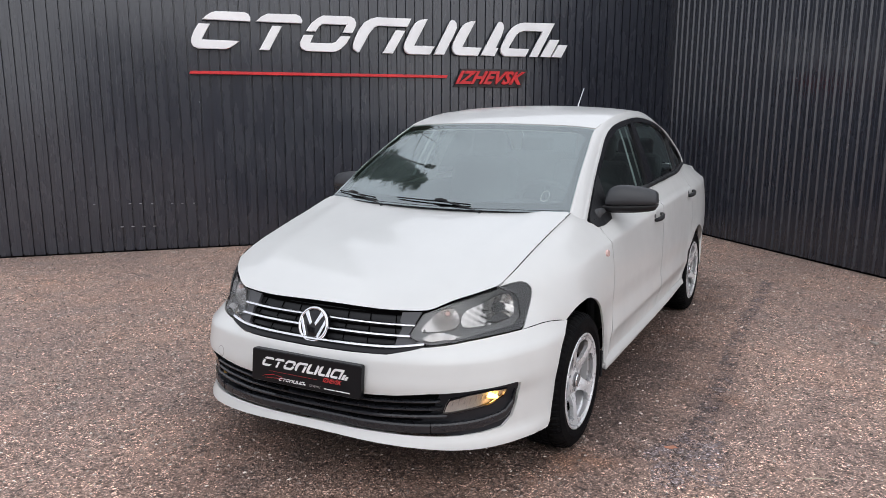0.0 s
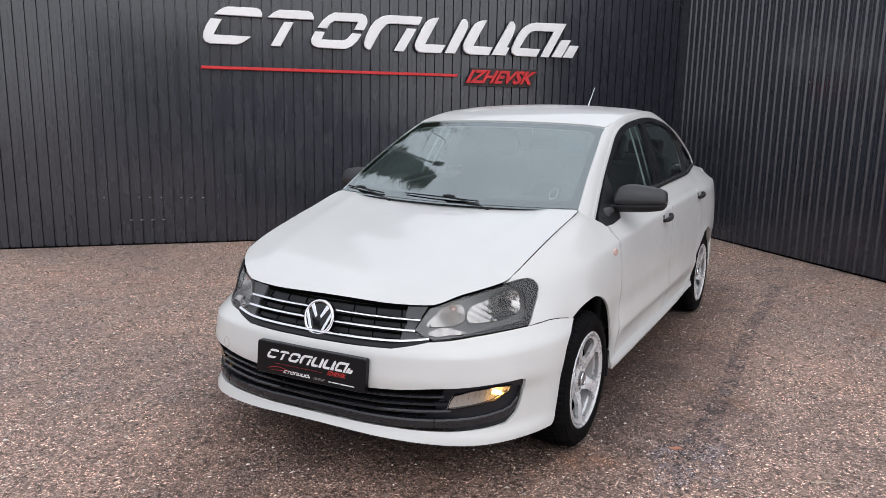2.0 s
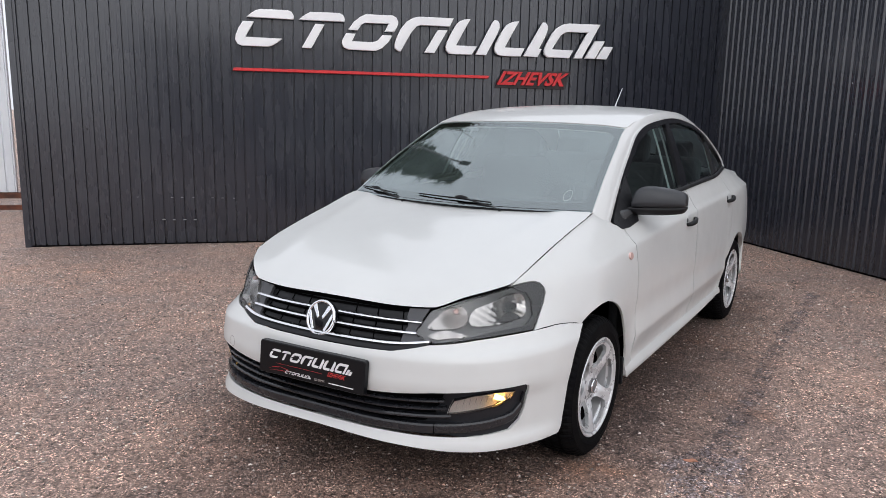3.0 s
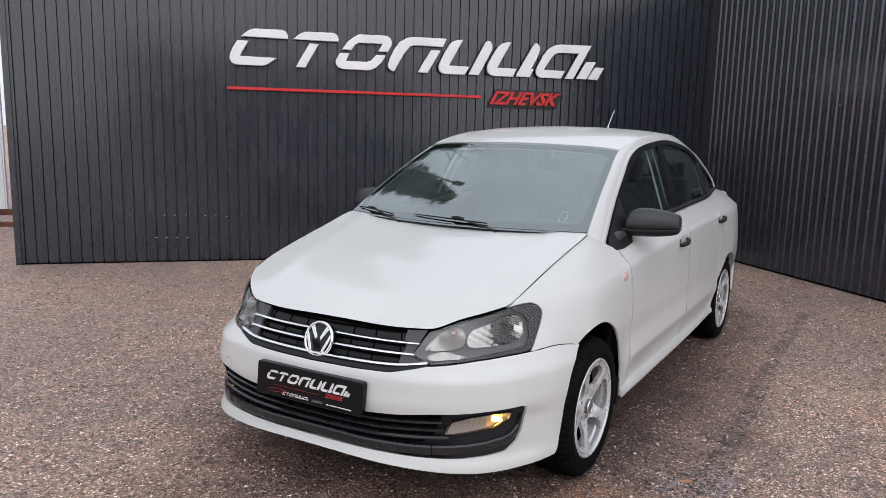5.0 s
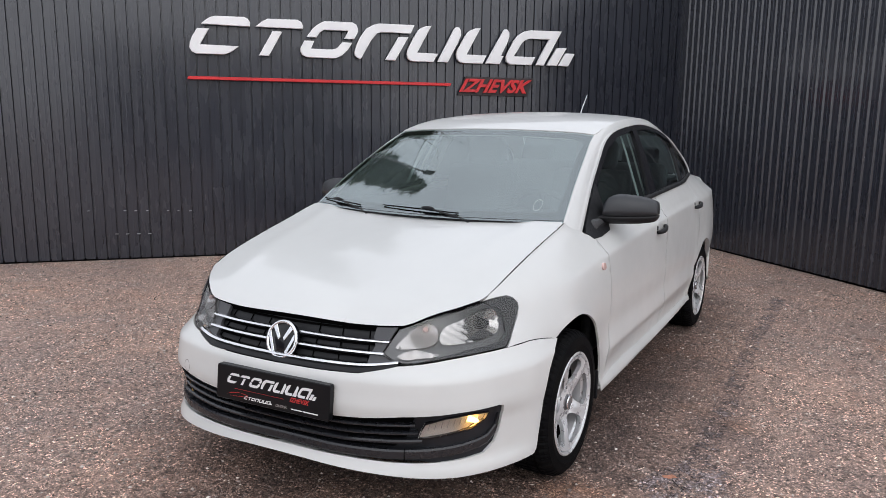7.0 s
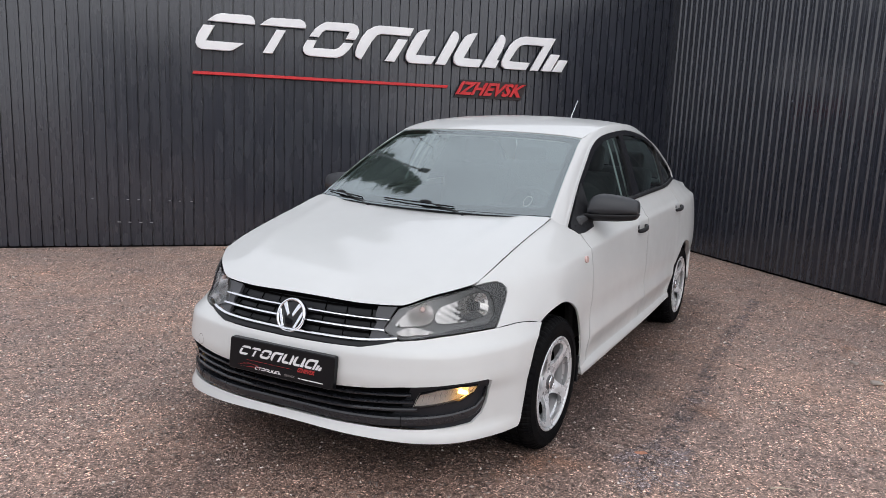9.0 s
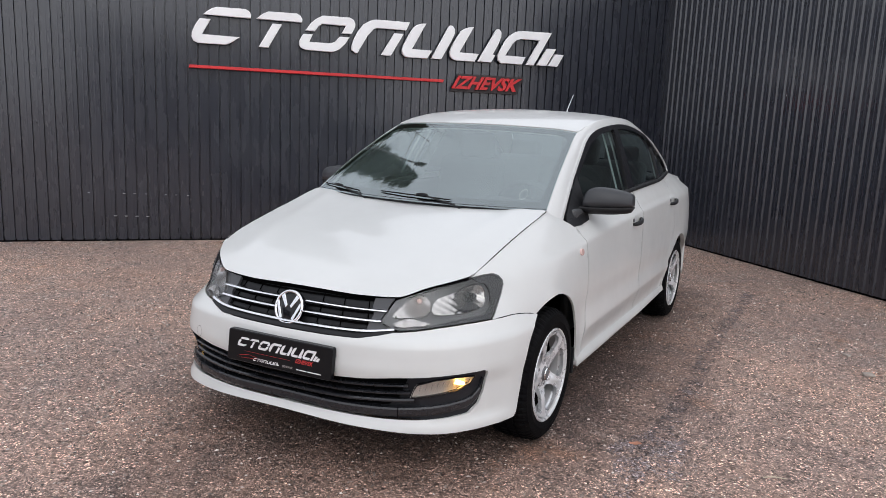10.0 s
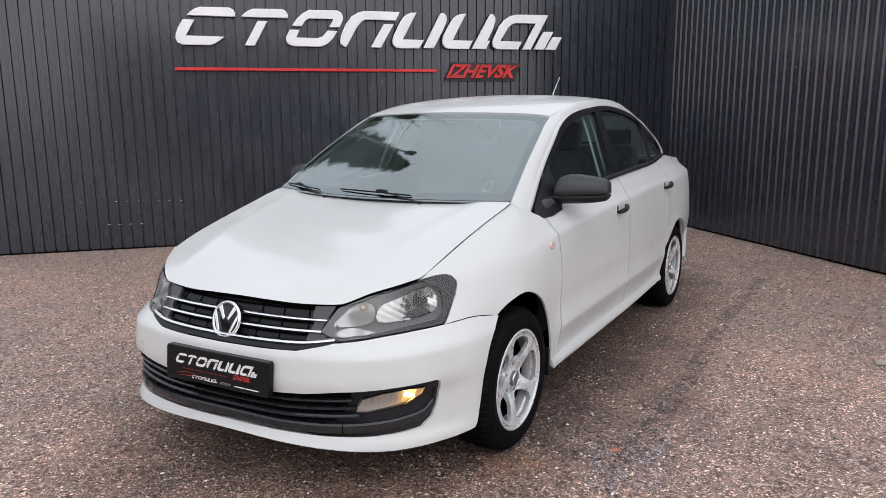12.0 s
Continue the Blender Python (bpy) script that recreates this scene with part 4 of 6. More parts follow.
def mirrored(half):
    """A closed outline from its right half, which runs from the middle's top to the middle's foot."""
    return half + [(-a, b) for a, b in half[::-1] if abs(a) > 1e-6]


# bonnet
half = [front(s, TOP_EDGE(s) + 0.002)[:2] for s in np.linspace(0, 0.845, 26)]
half += smooth_line([(0.606, -0.414), (0.625, -0.308), (0.642, -0.121), (0.660, 0.162), (0.658, 0.232)], 0.04)[1:]
half += smooth_line([(0.640, 0.246), (0.5, 0.222), (0.3, 0.197), (0.0, 0.185)], 0.05)
skin("bonnet", [(x, y) for x, y in half] + [(-x, y) for x, y in half[::-1] if x > 1e-6], on_bonnet, PAINT, car, "white bonnet", gap=0.003, depth=0.022, edge=SHUT, inward=(0, 0, -1), grid=0.022)

for sgn in (1, -1):
    edge = smooth_line([front(0.846, TOP_EDGE(0.846) + 0.002)[:2], (0.606, -0.414), (0.625, -0.308), (0.642, -0.121), (0.660, 0.162), (0.661, 0.225)], 0.03)
    v, f = tube_mesh([settle((sgn * x, y, bonnet_top(x, y) + 0.0006)) for x, y in edge], 0.0015, 6)
    mesh_object("shut_line", v, f, SHUT, car, "dark gap beside the bonnet", True)

# front bumper with the opening for the lower grille
ARCH_Y = pchip([(0.20, -0.330), (0.22, -0.316), (0.27, -0.297), (0.34, -0.281), (0.41, -0.266), (0.48, -0.242), (0.54, -0.205), (0.595, -0.149)])


def arch_s(z):
    """How far along the front the wheel arch's edge lies at a height."""
    lo, hi = 0.9, 1.25
    for _ in range(30):
        mid = (lo + hi) / 2
        lo, hi = (mid, hi) if front(mid, z)[1] < ARCH_Y(z) else (lo, mid)
    return lo


MASK = [(0, 0.408), (0.26, 0.411), (0.37, 0.418), (0.495, 0.433), (0.68, 0.441), (0.836, 0.441), (0.856, 0.434), (0.860, 0.41), (0.857, 0.375), (0.849, 0.345), (0.829, 0.304), (0.785, 0.274), (0.70, 0.269), (0.578, 0.266), (0.44, 0.265), (0.25, 0.266), (0, 0.268)]
half = [(0, 0.559), (0.20, 0.560), (0.34, 0.563), (0.42, 0.577), (0.484, 0.590)] + [(s, z - 0.003) for s, z in HEAD_LOW[::-1][2:]]
half += [(s, z - 0.002) for s, z in smooth_line(SEAM, 0.04)[1:]]
half += [(arch_s(z), z) for z in np.linspace(0.580, 0.222, 22)] + [(1.022, 0.207), (0.926, 0.206), (0.682, 0.213), (0.454, 0.224), (0.134, 0.236), (0, 0.238)]
skin("front_bumper", mirrored(half), on_front, PAINT, car, "white front bumper", holes=[mirrored(MASK)], depth=0.03, grid=0.016, inward=(0, 1, 0))

# lower grille: a dark recessed mask with slats, and a fog lamp in each corner
FOG = [(0.550, 0.349), (0.560, 0.378), (0.573, 0.401), (0.638, 0.419), (0.726, 0.425), (0.797, 0.419), (0.785, 0.392), (0.732, 0.371), (0.640, 0.360)]
mask = skin("lower_grille", shrink(mirrored(MASK), -0.004), lambda s, z: on_front(s, z, 0.03 if abs(s) < 0.55 else 0.03 - 0.018 * min(1, (abs(s) - 0.55) / 0.06)), MASK_PLASTIC, car, "black plastic lower grille", holes=[FOG, [(-s, z) for s, z in FOG]], depth=0.0, grid=0.03, inward=(0, 1, 0))


def front_bar(name, line, high, out, deep, mat, parent, label="", slope=0.003):
    """A bar that follows the front along (s, z) points: height high, standing out by out, reaching in by deep; slope: how far its upper edge falls back."""
    rows = []
    for s, z in line:
        h = high / 2
        ring = [(-h, deep), (-h, -out + 0.003), (-h * 0.6, -out), (h * (0.6 if slope < 0.004 else 0.2), -out), (h, -out + slope), (h, deep)]
        rows.append([on_front(s, z + a, b) for a, b in ring])
    return loft(name, rows, mat, parent, label, closed=True, caps=True, smooth=False)


def reach(s0, z0, s1, z1, n=14):
    return [(s0 + (s1 - s0) * k / n, z0 + (z1 - z0) * k / n) for k in range(n + 1)]


# black sheet in front of the mask, painting the shade between the slats
skin("recess", mirrored([(0, 0.405), (0.26, 0.408), (0.40, 0.416), (0.535, 0.426), (0.52, 0.39), (0.50, 0.345), (0.46, 0.312), (0.25, 0.306), (0, 0.306)]), lambda s, z: on_front(s, z, 0.027), SHUT, mask, "black sheet for the shade behind the slats", depth=0, grid=0.04, inward=(0, 1, 0))
for z, ends, high in ((0.386, 0.535, 0.009), (0.358, 0.545, 0.009), (0.330, 0.56, 0.012)):
    front_bar("slat", reach(-ends, z + 0.012, -0.3, z, 8)[:-1] + reach(-0.3, z, 0.3, z, 18) + reach(0.3, z, ends, z + 0.012, 8)[1:], high, 0.0, 0.032, SLAT, mask, slope=0.005)
lip = [(0.841, 0.392), (0.833, 0.352), (0.800, 0.323), (0.70, 0.306), (0.44, 0.292), (0.2, 0.290)]
front_bar("spoiler_lip", [(-s, z) for s, z in smooth_line(lip, 0.04)] + smooth_line(lip[::-1], 0.04)[1:], 0.034, 0.001, 0.03, SLAT, mask, "smooth black lower lip")
for sgn in (1, -1):
    front_bar("split_line", [(sgn * 0.498, 0.294), (sgn * 0.501, 0.294)], 0.036, 0.0016, 0.01, SHUT, mask)
for sgn in (1, -1):
    lamp = skin("fog_lamp", [(sgn * s, z) for s, z in shrink(FOG, -0.004)], lambda s, z: on_front(s, z, 0.017 + 0.014 * math.exp(-((abs(s) - 0.745) / 0.03) ** 2)), FOG_BOWL, car, "clear fog lamp", depth=0, grid=0.02, inward=(0, 1, 0))
    skin("lens", [(sgn * s, z) for s, z in FOG], lambda s, z: on_front(s, z, 0.005), LENS, lamp, "clear ribbed lens", depth=0.010, grid=0.02, inward=(0, 1, 0))
    front_bar("rim", [(sgn * s, z) for s, z in dense(shrink(FOG, -0.002), 0.03)] + [(sgn * FOG[0][0], FOG[0][1])], 0.006, -0.004, 0.02, GLOSS_BLACK, lamp)
    for k in range(9):
        s = 0.58 + k * 0.0225
        front_bar("flute", [(sgn * s, 0.374 + 0.0009 * k * 3), (sgn * (s + 0.006), 0.402 + 0.0008 * k * 2)], 0.005, -0.014, 0.022, CHROME, lamp)
    bulb = bmesh.new()
    bmesh.ops.create_uvsphere(bulb, u_segments=12, v_segments=8, radius=0.012)
    bulb.transform(Matrix.Translation(on_front(sgn * 0.738, 0.399, 0.020)) @ Matrix.Diagonal((2.6, 0.9, 0.8, 1)))
    part("bulb", bulb, AMBER, lamp, "lit amber bulb", True)

# upper grille
GR = [(0, 0.709), (0.2, 0.705), (0.40, 0.700), (0.485, 0.702), (0.448, 0.66), (0.415, 0.617), (0.455, 0.597), (0.485, 0.586), (0.42, 0.572), (0.34, 0.556), (0, 0.552)]
grille = skin("grille", mirrored(GR), lambda s, z: on_front(s, z, 0.032), PLASTIC, car, "black grille with chrome bars", depth=0, grid=0.03, inward=(0, 1, 0))
for z in (0.640, 0.604, 0.682):
    front_bar("slat", reach(-0.43, z, 0.43, z, 30), 0.006, -0.024, 0.03, SHUT, grille)
for s in (-0.36, -0.24, -0.13, 0.13, 0.24, 0.36):
    front_bar("rib", [(s - 0.002, 0.638), (s + 0.002, 0.638)], 0.12, -0.028, 0.034, SHUT, grille)
for sgn in (1, -1):
    front_bar("chrome_bar", [(sgn * s, z) for s, z in reach(0.060, 0.660, 0.449, 0.656, 16)], 0.0066, 0.002, 0.02, CHROME, grille, "thin chrome bar")
    front_bar("chrome_bar", [(sgn * s, z) for s, z in reach(0.062, 0.6235, 0.428, 0.622, 16)], 0.0066, 0.002, 0.02, CHROME, grille, "thin chrome bar")
for sgn in (1, -1):
    end = [(0.395, 0.699), (0.483, 0.700), (0.448, 0.660), (0.416, 0.617), (0.455, 0.599), (0.478, 0.588), (0.365, 0.588), (0.375, 0.617), (0.392, 0.640), (0.384, 0.668)]
    skin("end_panel", [(sgn * s, z) for s, z in end], lambda s, z: on_front(s, z, 0.011), END_GREY, grille, "grey grille end", depth=0.012, grid=0.02, inward=(0, 1, 0))
low_bar = smooth_line([(0, 0.584), (0.2, 0.585), (0.335, 0.587), (0.40, 0.591), (0.482, 0.600)], 0.03)
front_bar("chrome_bar", [(-s, z) for s, z in low_bar[::-1]] + low_bar[1:], 0.0072, 0.003, 0.02, CHROME, grille, "thin chrome bar")
low_bar = [(s, z - 0.016) for s, z in smooth_line([(0, 0.584), (0.2, 0.585), (0.335, 0.587), (0.40, 0.596), (0.47, 0.608)], 0.03)]
front_bar("frame", [(-s, z) for s, z in low_bar[::-1]] + low_bar[1:], 0.016, -0.002, 0.03, PLASTIC, grille)

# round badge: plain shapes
centre = Vector(on_front(0, 0.6295, -0.006))
badge_m = Matrix.Translation(centre) @ pose(0, 0, 0, 72, 0, 1.0)
v, f = lathe([(0.0001, 0.004), (0.052, 0.004), (0.060, 0.000), (0.064, -0.02), (0.0001, -0.02)], 48, axis="z")
badge = mesh_object("badge", [badge_m @ Vector(p) for p in v], f, GLOSS_BLACK, car, "round chrome badge", True)
v, f = lathe([(0.0655 + 0.0065 * math.cos(t), 0.004 + 0.007 * math.sin(t)) for t in np.linspace(0, 2 * math.pi, 13)], 56, axis="z")
mesh_object("ring", [badge_m @ Vector((p[0] * 0.96, p[1] * 0.96, p[2])) for p in v], f, CHROME, badge, "chrome ring", True)


def on_badge(u, w, h):
    return tuple(badge_m @ Vector((u, w, 0.003 + h)))


for line in ([(-0.044, 0.040), (-0.030, 0.052), (-0.006, 0.006), (-0.013, -0.004)], [(0.044, 0.040), (0.030, 0.052), (0.006, 0.006), (0.013, -0.004)],
             [(-0.060, 0.012), (-0.054, 0.028), (-0.022, -0.044), (-0.033, -0.048)], [(0.060, 0.012), (0.054, 0.028), (0.022, -0.044), (0.033, -0.048)]):
    prism("bar", line, on_badge, 0.006, CHROME, badge)

# round cover of the towing eye
cover = [(0.0225 * math.cos(t), 0.0225 * math.sin(t)) for t in np.linspace(0, 2 * math.pi, 28, endpoint=False)]
TOW_S, TOW_Z = -0.477, 0.458
skin("tow_cover", [(TOW_S + a, TOW_Z + b) for a, b in cover], lambda s, z: on_front(s, z, -0.0006), LAMP_CUP, car, "round towing-eye cover", holes=[[(TOW_S + a * 0.92, TOW_Z + b * 0.92) for a, b in cover]], depth=0, grid=0.01, inward=(0, 1, 0))

# show plate in a frame
PLATE_Y, PLATE_Z0, PLATE_Z1 = -0.826, 0.402, 0.524


def on_plate(u, w, h):
    """u across, w up from the plate's foot, h out of it."""
    return settle((0.012 + 0.955 * u, PLATE_Y - h + 0.10 * w, PLATE_Z0 + w))


def rounded(u0, w0, u1, w1, r):
    out = []
    for cu, cw, a in ((u1 - r, w1 - r, 0), (u0 + r, w1 - r, 90), (u0 + r, w0 + r, 180), (u1 - r, w0 + r, 270)):
        out += [(cu + r * math.cos(radians(a + k)), cw + r * math.sin(radians(a + k))) for k in (0, 30, 60, 90)]
    return out


plate = prism("number_plate", rounded(-0.262, 0.0, 0.262, 0.124, 0.009), lambda u, w, h: on_plate(u, w, h - 0.018), 0.022, PLATE, car, "black dealer show plate in a plastic frame")
slanted_word(plate, lambda u, w, h: on_plate(u - 0.106, w + 0.062, 0.0045 + h), 0.0008, PLATE_WHITE, 0.1005, "print")
prism("print_line", [(-0.170, 0.045), (0.062, 0.045), (0.063, 0.0457), (-0.170, 0.0457)], lambda u, w, h: on_plate(u, w, 0.0045 + h), 0.0008, PLATE_RED, plate)
lettering("city_print", "IZHEVSK", 0.0165, 0.083, lambda u, w, h: on_plate(0.089 + u, 0.041 + w, 0.0047 + h), PLATE_RED, plate, 0.4, 0.0006, 0.02)
slanted_word(plate, lambda u, w, h: on_plate(u - 0.090, w + 0.014, 0.0045 + h), 0.0006, PLATE_WHITE, 0.032, "small_print")
lettering("small_city_print", "IZHEVSK", 0.0085, 0.052, lambda u, w, h: on_plate(0.026 + u, 0.014 + w, 0.0047 + h), LAMP_CUP, plate, 0.3, 0.0006)
for u0, u1 in ((0.097, 0.108), (0.112, 0.147), (0.151, 0.215)):
    prism("print_bar", [(u0, 0.0150), (u1, 0.0150), (u1, 0.0188), (u0, 0.0188)], lambda u, w, h: on_plate(u, w, 0.0045 + h), 0.0006, PLATE_WHITE, plate)
for line in ([(-0.21, 0.020), (-0.185, 0.029), (-0.15, 0.034), (-0.15, 0.0325), (-0.184, 0.0275)], [(-0.20, 0.016), (-0.13, 0.022), (-0.10, 0.020), (-0.13, 0.0205)], [(-0.16, 0.034), (-0.11, 0.030), (-0.10, 0.022), (-0.112, 0.0285)]):
    prism("red_mark", line, lambda u, w, h: on_plate(u, w, 0.0045 + h), 0.0006, PLATE_RED, plate)

# headlights
HEAD = smooth_line(HEAD_TOP, 0.03)[:-1] + smooth_line(HEAD_OUT, 0.03)[:-1] + smooth_line(HEAD_LOW, 0.03)[:-1] + smooth_line(HEAD_IN, 0.03)[:-1]
for sgn in (1, -1):
    line = [(sgn * s, z) for s, z in HEAD]

    def bowl(s, z):
        q = abs(s)
        deep = 0.028 + 0.05 * math.exp(-((q - 0.85) / 0.09) ** 2 - ((z - 0.705) / 0.035) ** 2) + 0.035 * math.exp(-((q - 0.60) / 0.05) ** 2 - ((z - 0.665) / 0.03) ** 2)
        return on_front(s, z, deep)

    head = skin("headlight", shrink(line, -0.002), bowl, BEZEL, car, "clear halogen headlight with a grey bezel", depth=0.0, grid=0.02, inward=(0, 1, 0))
    skin("lens", shrink(line, 0.001), lambda s, z: on_front(s, z, 0.002), LENS, head, "clear plastic lens", depth=0.012, grid=0.03, inward=(0, 1, 0))
    main = [(0.648, 0.647), (0.664, 0.690), (0.745, 0.712), (0.86, 0.734), (0.910, 0.733), (0.928, 0.705), (0.915, 0.664), (0.85, 0.647), (0.75, 0.643)]

    def dish(s, z):
        q = abs(s)
        r = ((q - 0.865) / 0.07) ** 2 + ((z - 0.69) / 0.045) ** 2
        return on_front(s, z, 0.014 + 0.034 * math.exp(-r) + 0.0011 * math.sin(q * 170 + z * 60) * math.sin(z * 210 - q * 40))
    skin("reflector", smooth_line([(sgn * s, z) for s, z in main], 0.015, True), dish, REFLECTOR, head, "bright main-beam reflector", depth=0.012, grid=0.006, inward=(0, 1, 0))
    # added dark wedge that imitates the reflector's dark zone
    wedge = [(0.745, 0.651), (0.775, 0.660), (0.800, 0.673), (0.835, 0.680), (0.862, 0.668), (0.880, 0.655), (0.82, 0.650)]
    skin("dark_zone_plate", [(sgn * s, z) for s, z in wedge], lambda s, z: on_front(s, z, 0.013), LAMP_EDGE, head, "dark plate put in for the dark zone of the reflector", depth=0.006, grid=0.012, inward=(0, 1, 0))
    turn = [(0.470, 0.636), (0.505, 0.667), (0.550, 0.692), (0.610, 0.704), (0.640, 0.688), (0.635, 0.655), (0.60, 0.640), (0.53, 0.634)]

    def cup(s, z):
        r = ((abs(s) - 0.585) / 0.05) ** 2 + ((z - 0.676) / 0.026) ** 2
        return on_front(s, z, 0.016 + 0.03 * math.exp(-r))
    skin("reflector", smooth_line([(sgn * s, z) for s, z in turn], 0.015, True), cup, LAMP_CUP, head, "pale indicator reflector", depth=0.01, grid=0.010, inward=(0, 1, 0))
    low = [(0.474, 0.613), (0.512, 0.628), (0.56, 0.630), (0.635, 0.617), (0.57, 0.609), (0.515, 0.605)]
    skin("reflector", smooth_line([(sgn * s, z) for s, z in low], 0.012, True), lambda s, z: on_front(s, z, 0.012 + 0.006 * math.sin(abs(s) * 60)), LAMP_CUP, head, "small side-light reflector", depth=0.008, grid=0.010, inward=(0, 1, 0))
    outer = [(0.86, 0.7655)] + smooth_line(HEAD_TOP[4:], 0.02)[:-1] + smooth_line(HEAD_OUT, 0.02)[:-1] + [(0.915, 0.6175), (0.80, 0.6155), (0.66, 0.609), (0.60, 0.603), (0.60, 0.608), (0.72, 0.624), (0.89, 0.634), (0.935, 0.662), (0.946, 0.71), (0.93, 0.740), (0.89, 0.752)]
    skin("dark_surround", [(sgn * s, z) for s, z in outer], lambda s, z: on_front(s, z, 0.007), LAMP_EDGE, head, "dark outer lamp surround", depth=0.012, grid=0.015, inward=(0, 1, 0))
    for s, z, r, deep, mat, name in ((0.865, 0.69, 0.017, 0.040, GLOSS_BLACK, "bulb_cap"), (0.592, 0.688, 0.010, 0.026, PINK_LENS, "bulb")):
        bm = bmesh.new()
        bmesh.ops.create_uvsphere(bm, u_segments=14, v_segments=8, radius=r)
        bm.transform(Matrix.Translation(on_front(sgn * s, z, deep)) @ Matrix.Diagonal((1, 1.3, 1, 1)))
        part(name, bm, mat, head, "", True)

# flanks
ARC_F = [(0.03 + (0.307 if math.cos(t) > 0 else 0.372) * math.cos(t), 0.293 + 0.352 * math.sin(t)) for t in np.linspace(radians(-5), radians(121), 36)]
DLO_TOP = [(0.355, 0.937), (0.516, 1.060), (0.642, 1.135), (0.776, 1.207), (0.95, 1.297), (1.15, 1.352), (1.46, 1.383), (1.70, 1.388), (1.94, 1.364), (2.23, 1.300), (2.45, 1.222), (2.59, 1.145), (2.632, 1.098)]
DLO_LOW = [(2.632, 1.098), (2.61, 1.070), (2.53, 1.050), (2.31, 1.034), (1.8, 1.018), (1.35, 1.002), (0.9, 0.968), (0.5, 0.930), (0.385, 0.920), (0.355, 0.937)]
belt = pchip([(0.36, 0.915), (0.5, 0.926), (0.9, 0.964), (1.35, 0.998), (1.8, 1.014), (2.31, 1.030), (2.53, 1.046)])
MIRROR_TOP = pchip([(0, 1.034), (0.03, 1.052), (0.10, 1.067), (0.28, 1.076), (0.6, 1.069), (0.88, 1.055), (0.96, 1.047), (0.99, 1.038), (1, 1.020)])
MIRROR_LOW = pchip([(0, 0.950), (0.1, 0.944), (0.5, 0.946), (0.85, 0.954), (0.97, 0.962), (1, 0.974)])
for sgn in (1, -1):
    top = [(y, BELT_Z(y)) for y in np.linspace(-0.410, 0.25, 18)]
    line = top + [(0.29, 0.962), (0.33, 0.945), (0.355, 0.922), (0.385, 0.912), (0.415, 0.910), (0.430, 0.75), (0.438, 0.50), (0.445, 0.262)] + ARC_F
    line += [front(s, z)[1:] for s, z in smooth_line(SEAM, 0.04)[::-1][1:]]
    line += [front(s, z)[1:] for s, z in smooth_line(HEAD_OUT, 0.03)[::-1]] + [front(s, z + 0.003)[1:] for s, z in smooth_line(HEAD_TOP[3:], 0.03)[::-1][1:]]
    fender = skin("front_wing", line, on_flank(sgn, fender_side), PAINT, car, "white front wing", gap=0.001, depth=0.009, grid=0.016, inward=(-sgn, 0, 0))
    marker = [(0.343 + 0.020 * math.cos(t), 0.790 + 0.016 * math.sin(t)) for t in np.linspace(0, 2 * math.pi, 16, endpoint=False)]
    prism("side_marker", marker, lambda y, z, h: settle((sgn * (fender_side(y, z) + h), y, z)), 0.008, PINK_LENS, fender, "small oval side marker lamp")

    fd = [(0.419, 0.910), (0.434, 0.75), (0.442, 0.50), (0.449, 0.262), (1.0, 0.262), (1.425, 0.262), (1.432, 0.5), (1.428, 0.8), (1.418, belt(1.418))]
    fd += [(y, belt(y)) for y in np.linspace(1.38, 0.45, 20)]
    door = skin("front_door", fd, on_flank(sgn), PAINT, car, "white front door", gap=0.0008, depth=0.025, grid=0.011, inward=(-sgn, 0, 0))
    arc = [(AXLE_R + (ARCH + 0.035) * math.cos(t), HUB_Z + (ARCH + 0.035) * math.sin(t)) for t in np.linspace(radians(146), radians(183), 9)]
    rd = [(1.423, belt(1.423)), (1.434, 0.8), (1.438, 0.5), (1.431, 0.262), (2.165, 0.262)] + arc[::-1] + [(2.285, 0.60), (2.335, 0.72), (2.345, 0.86), (2.32, belt(2.32))]
    rd += [(y, belt(y)) for y in np.linspace(2.28, 1.46, 18)]
    rdoor = skin("rear_door", rd, on_flank(sgn), PAINT, car, "white rear door", gap=0.0008, depth=0.025, grid=0.011, inward=(-sgn, 0, 0))
    arc = [(AXLE_R + ARCH * math.cos(t), HUB_Z + ARCH * math.sin(t)) for t in np.linspace(radians(180), radians(-4), 40)]
    arc = [(y + 0.020 * max(0, min(1, (AXLE_R - y) / 0.2)), z) for y, z in arc]
    q = [(2.324, belt(2.324)), (2.349, 0.86), (2.339, 0.72), (2.289, 0.60), (2.226, 0.48), (2.182, 0.36), (2.170, 0.264), (2.225, 0.262)] + arc + [(2.92, 0.235), (3.05, 0.235), (3.05, 0.62), (3.02, 0.66), (3.02, 0.90), (3.06, 0.95), (3.06, 1.012), (2.9, 1.030), (2.75, 1.045), (2.60, 1.057), (2.45, 1.043)]
    skin("rear_wing", q, on_flank(sgn), PAINT, car, "white rear wing", gap=0.0008, depth=0.03, inward=(-sgn, 0, 0))
    sill_low = pchip([(0.34, 0.226), (1.4, 0.236), (2.0, 0.250), (2.24, 0.258)])
    sill = [(0.345, 0.272), (0.6, 0.284), (1.4, 0.287), (2.17, 0.292), (2.228, 0.290), (2.234, sill_low(2.234))] + [(y, sill_low(y)) for y in np.linspace(2.2, 0.36, 12)] + [(0.342, 0.240)]

    def on_sill(y, z):
        lip = 0.016 * math.exp(-((z - sill_low(y) - 0.018) / 0.015) ** 2) * min(1, max(0, (y - 0.34) / 0.10)) * min(1, max(0.1, (2.30 - y) / 0.25))
        return settle((sgn * (flank(y, z) + 0.002 + lip), y, z))
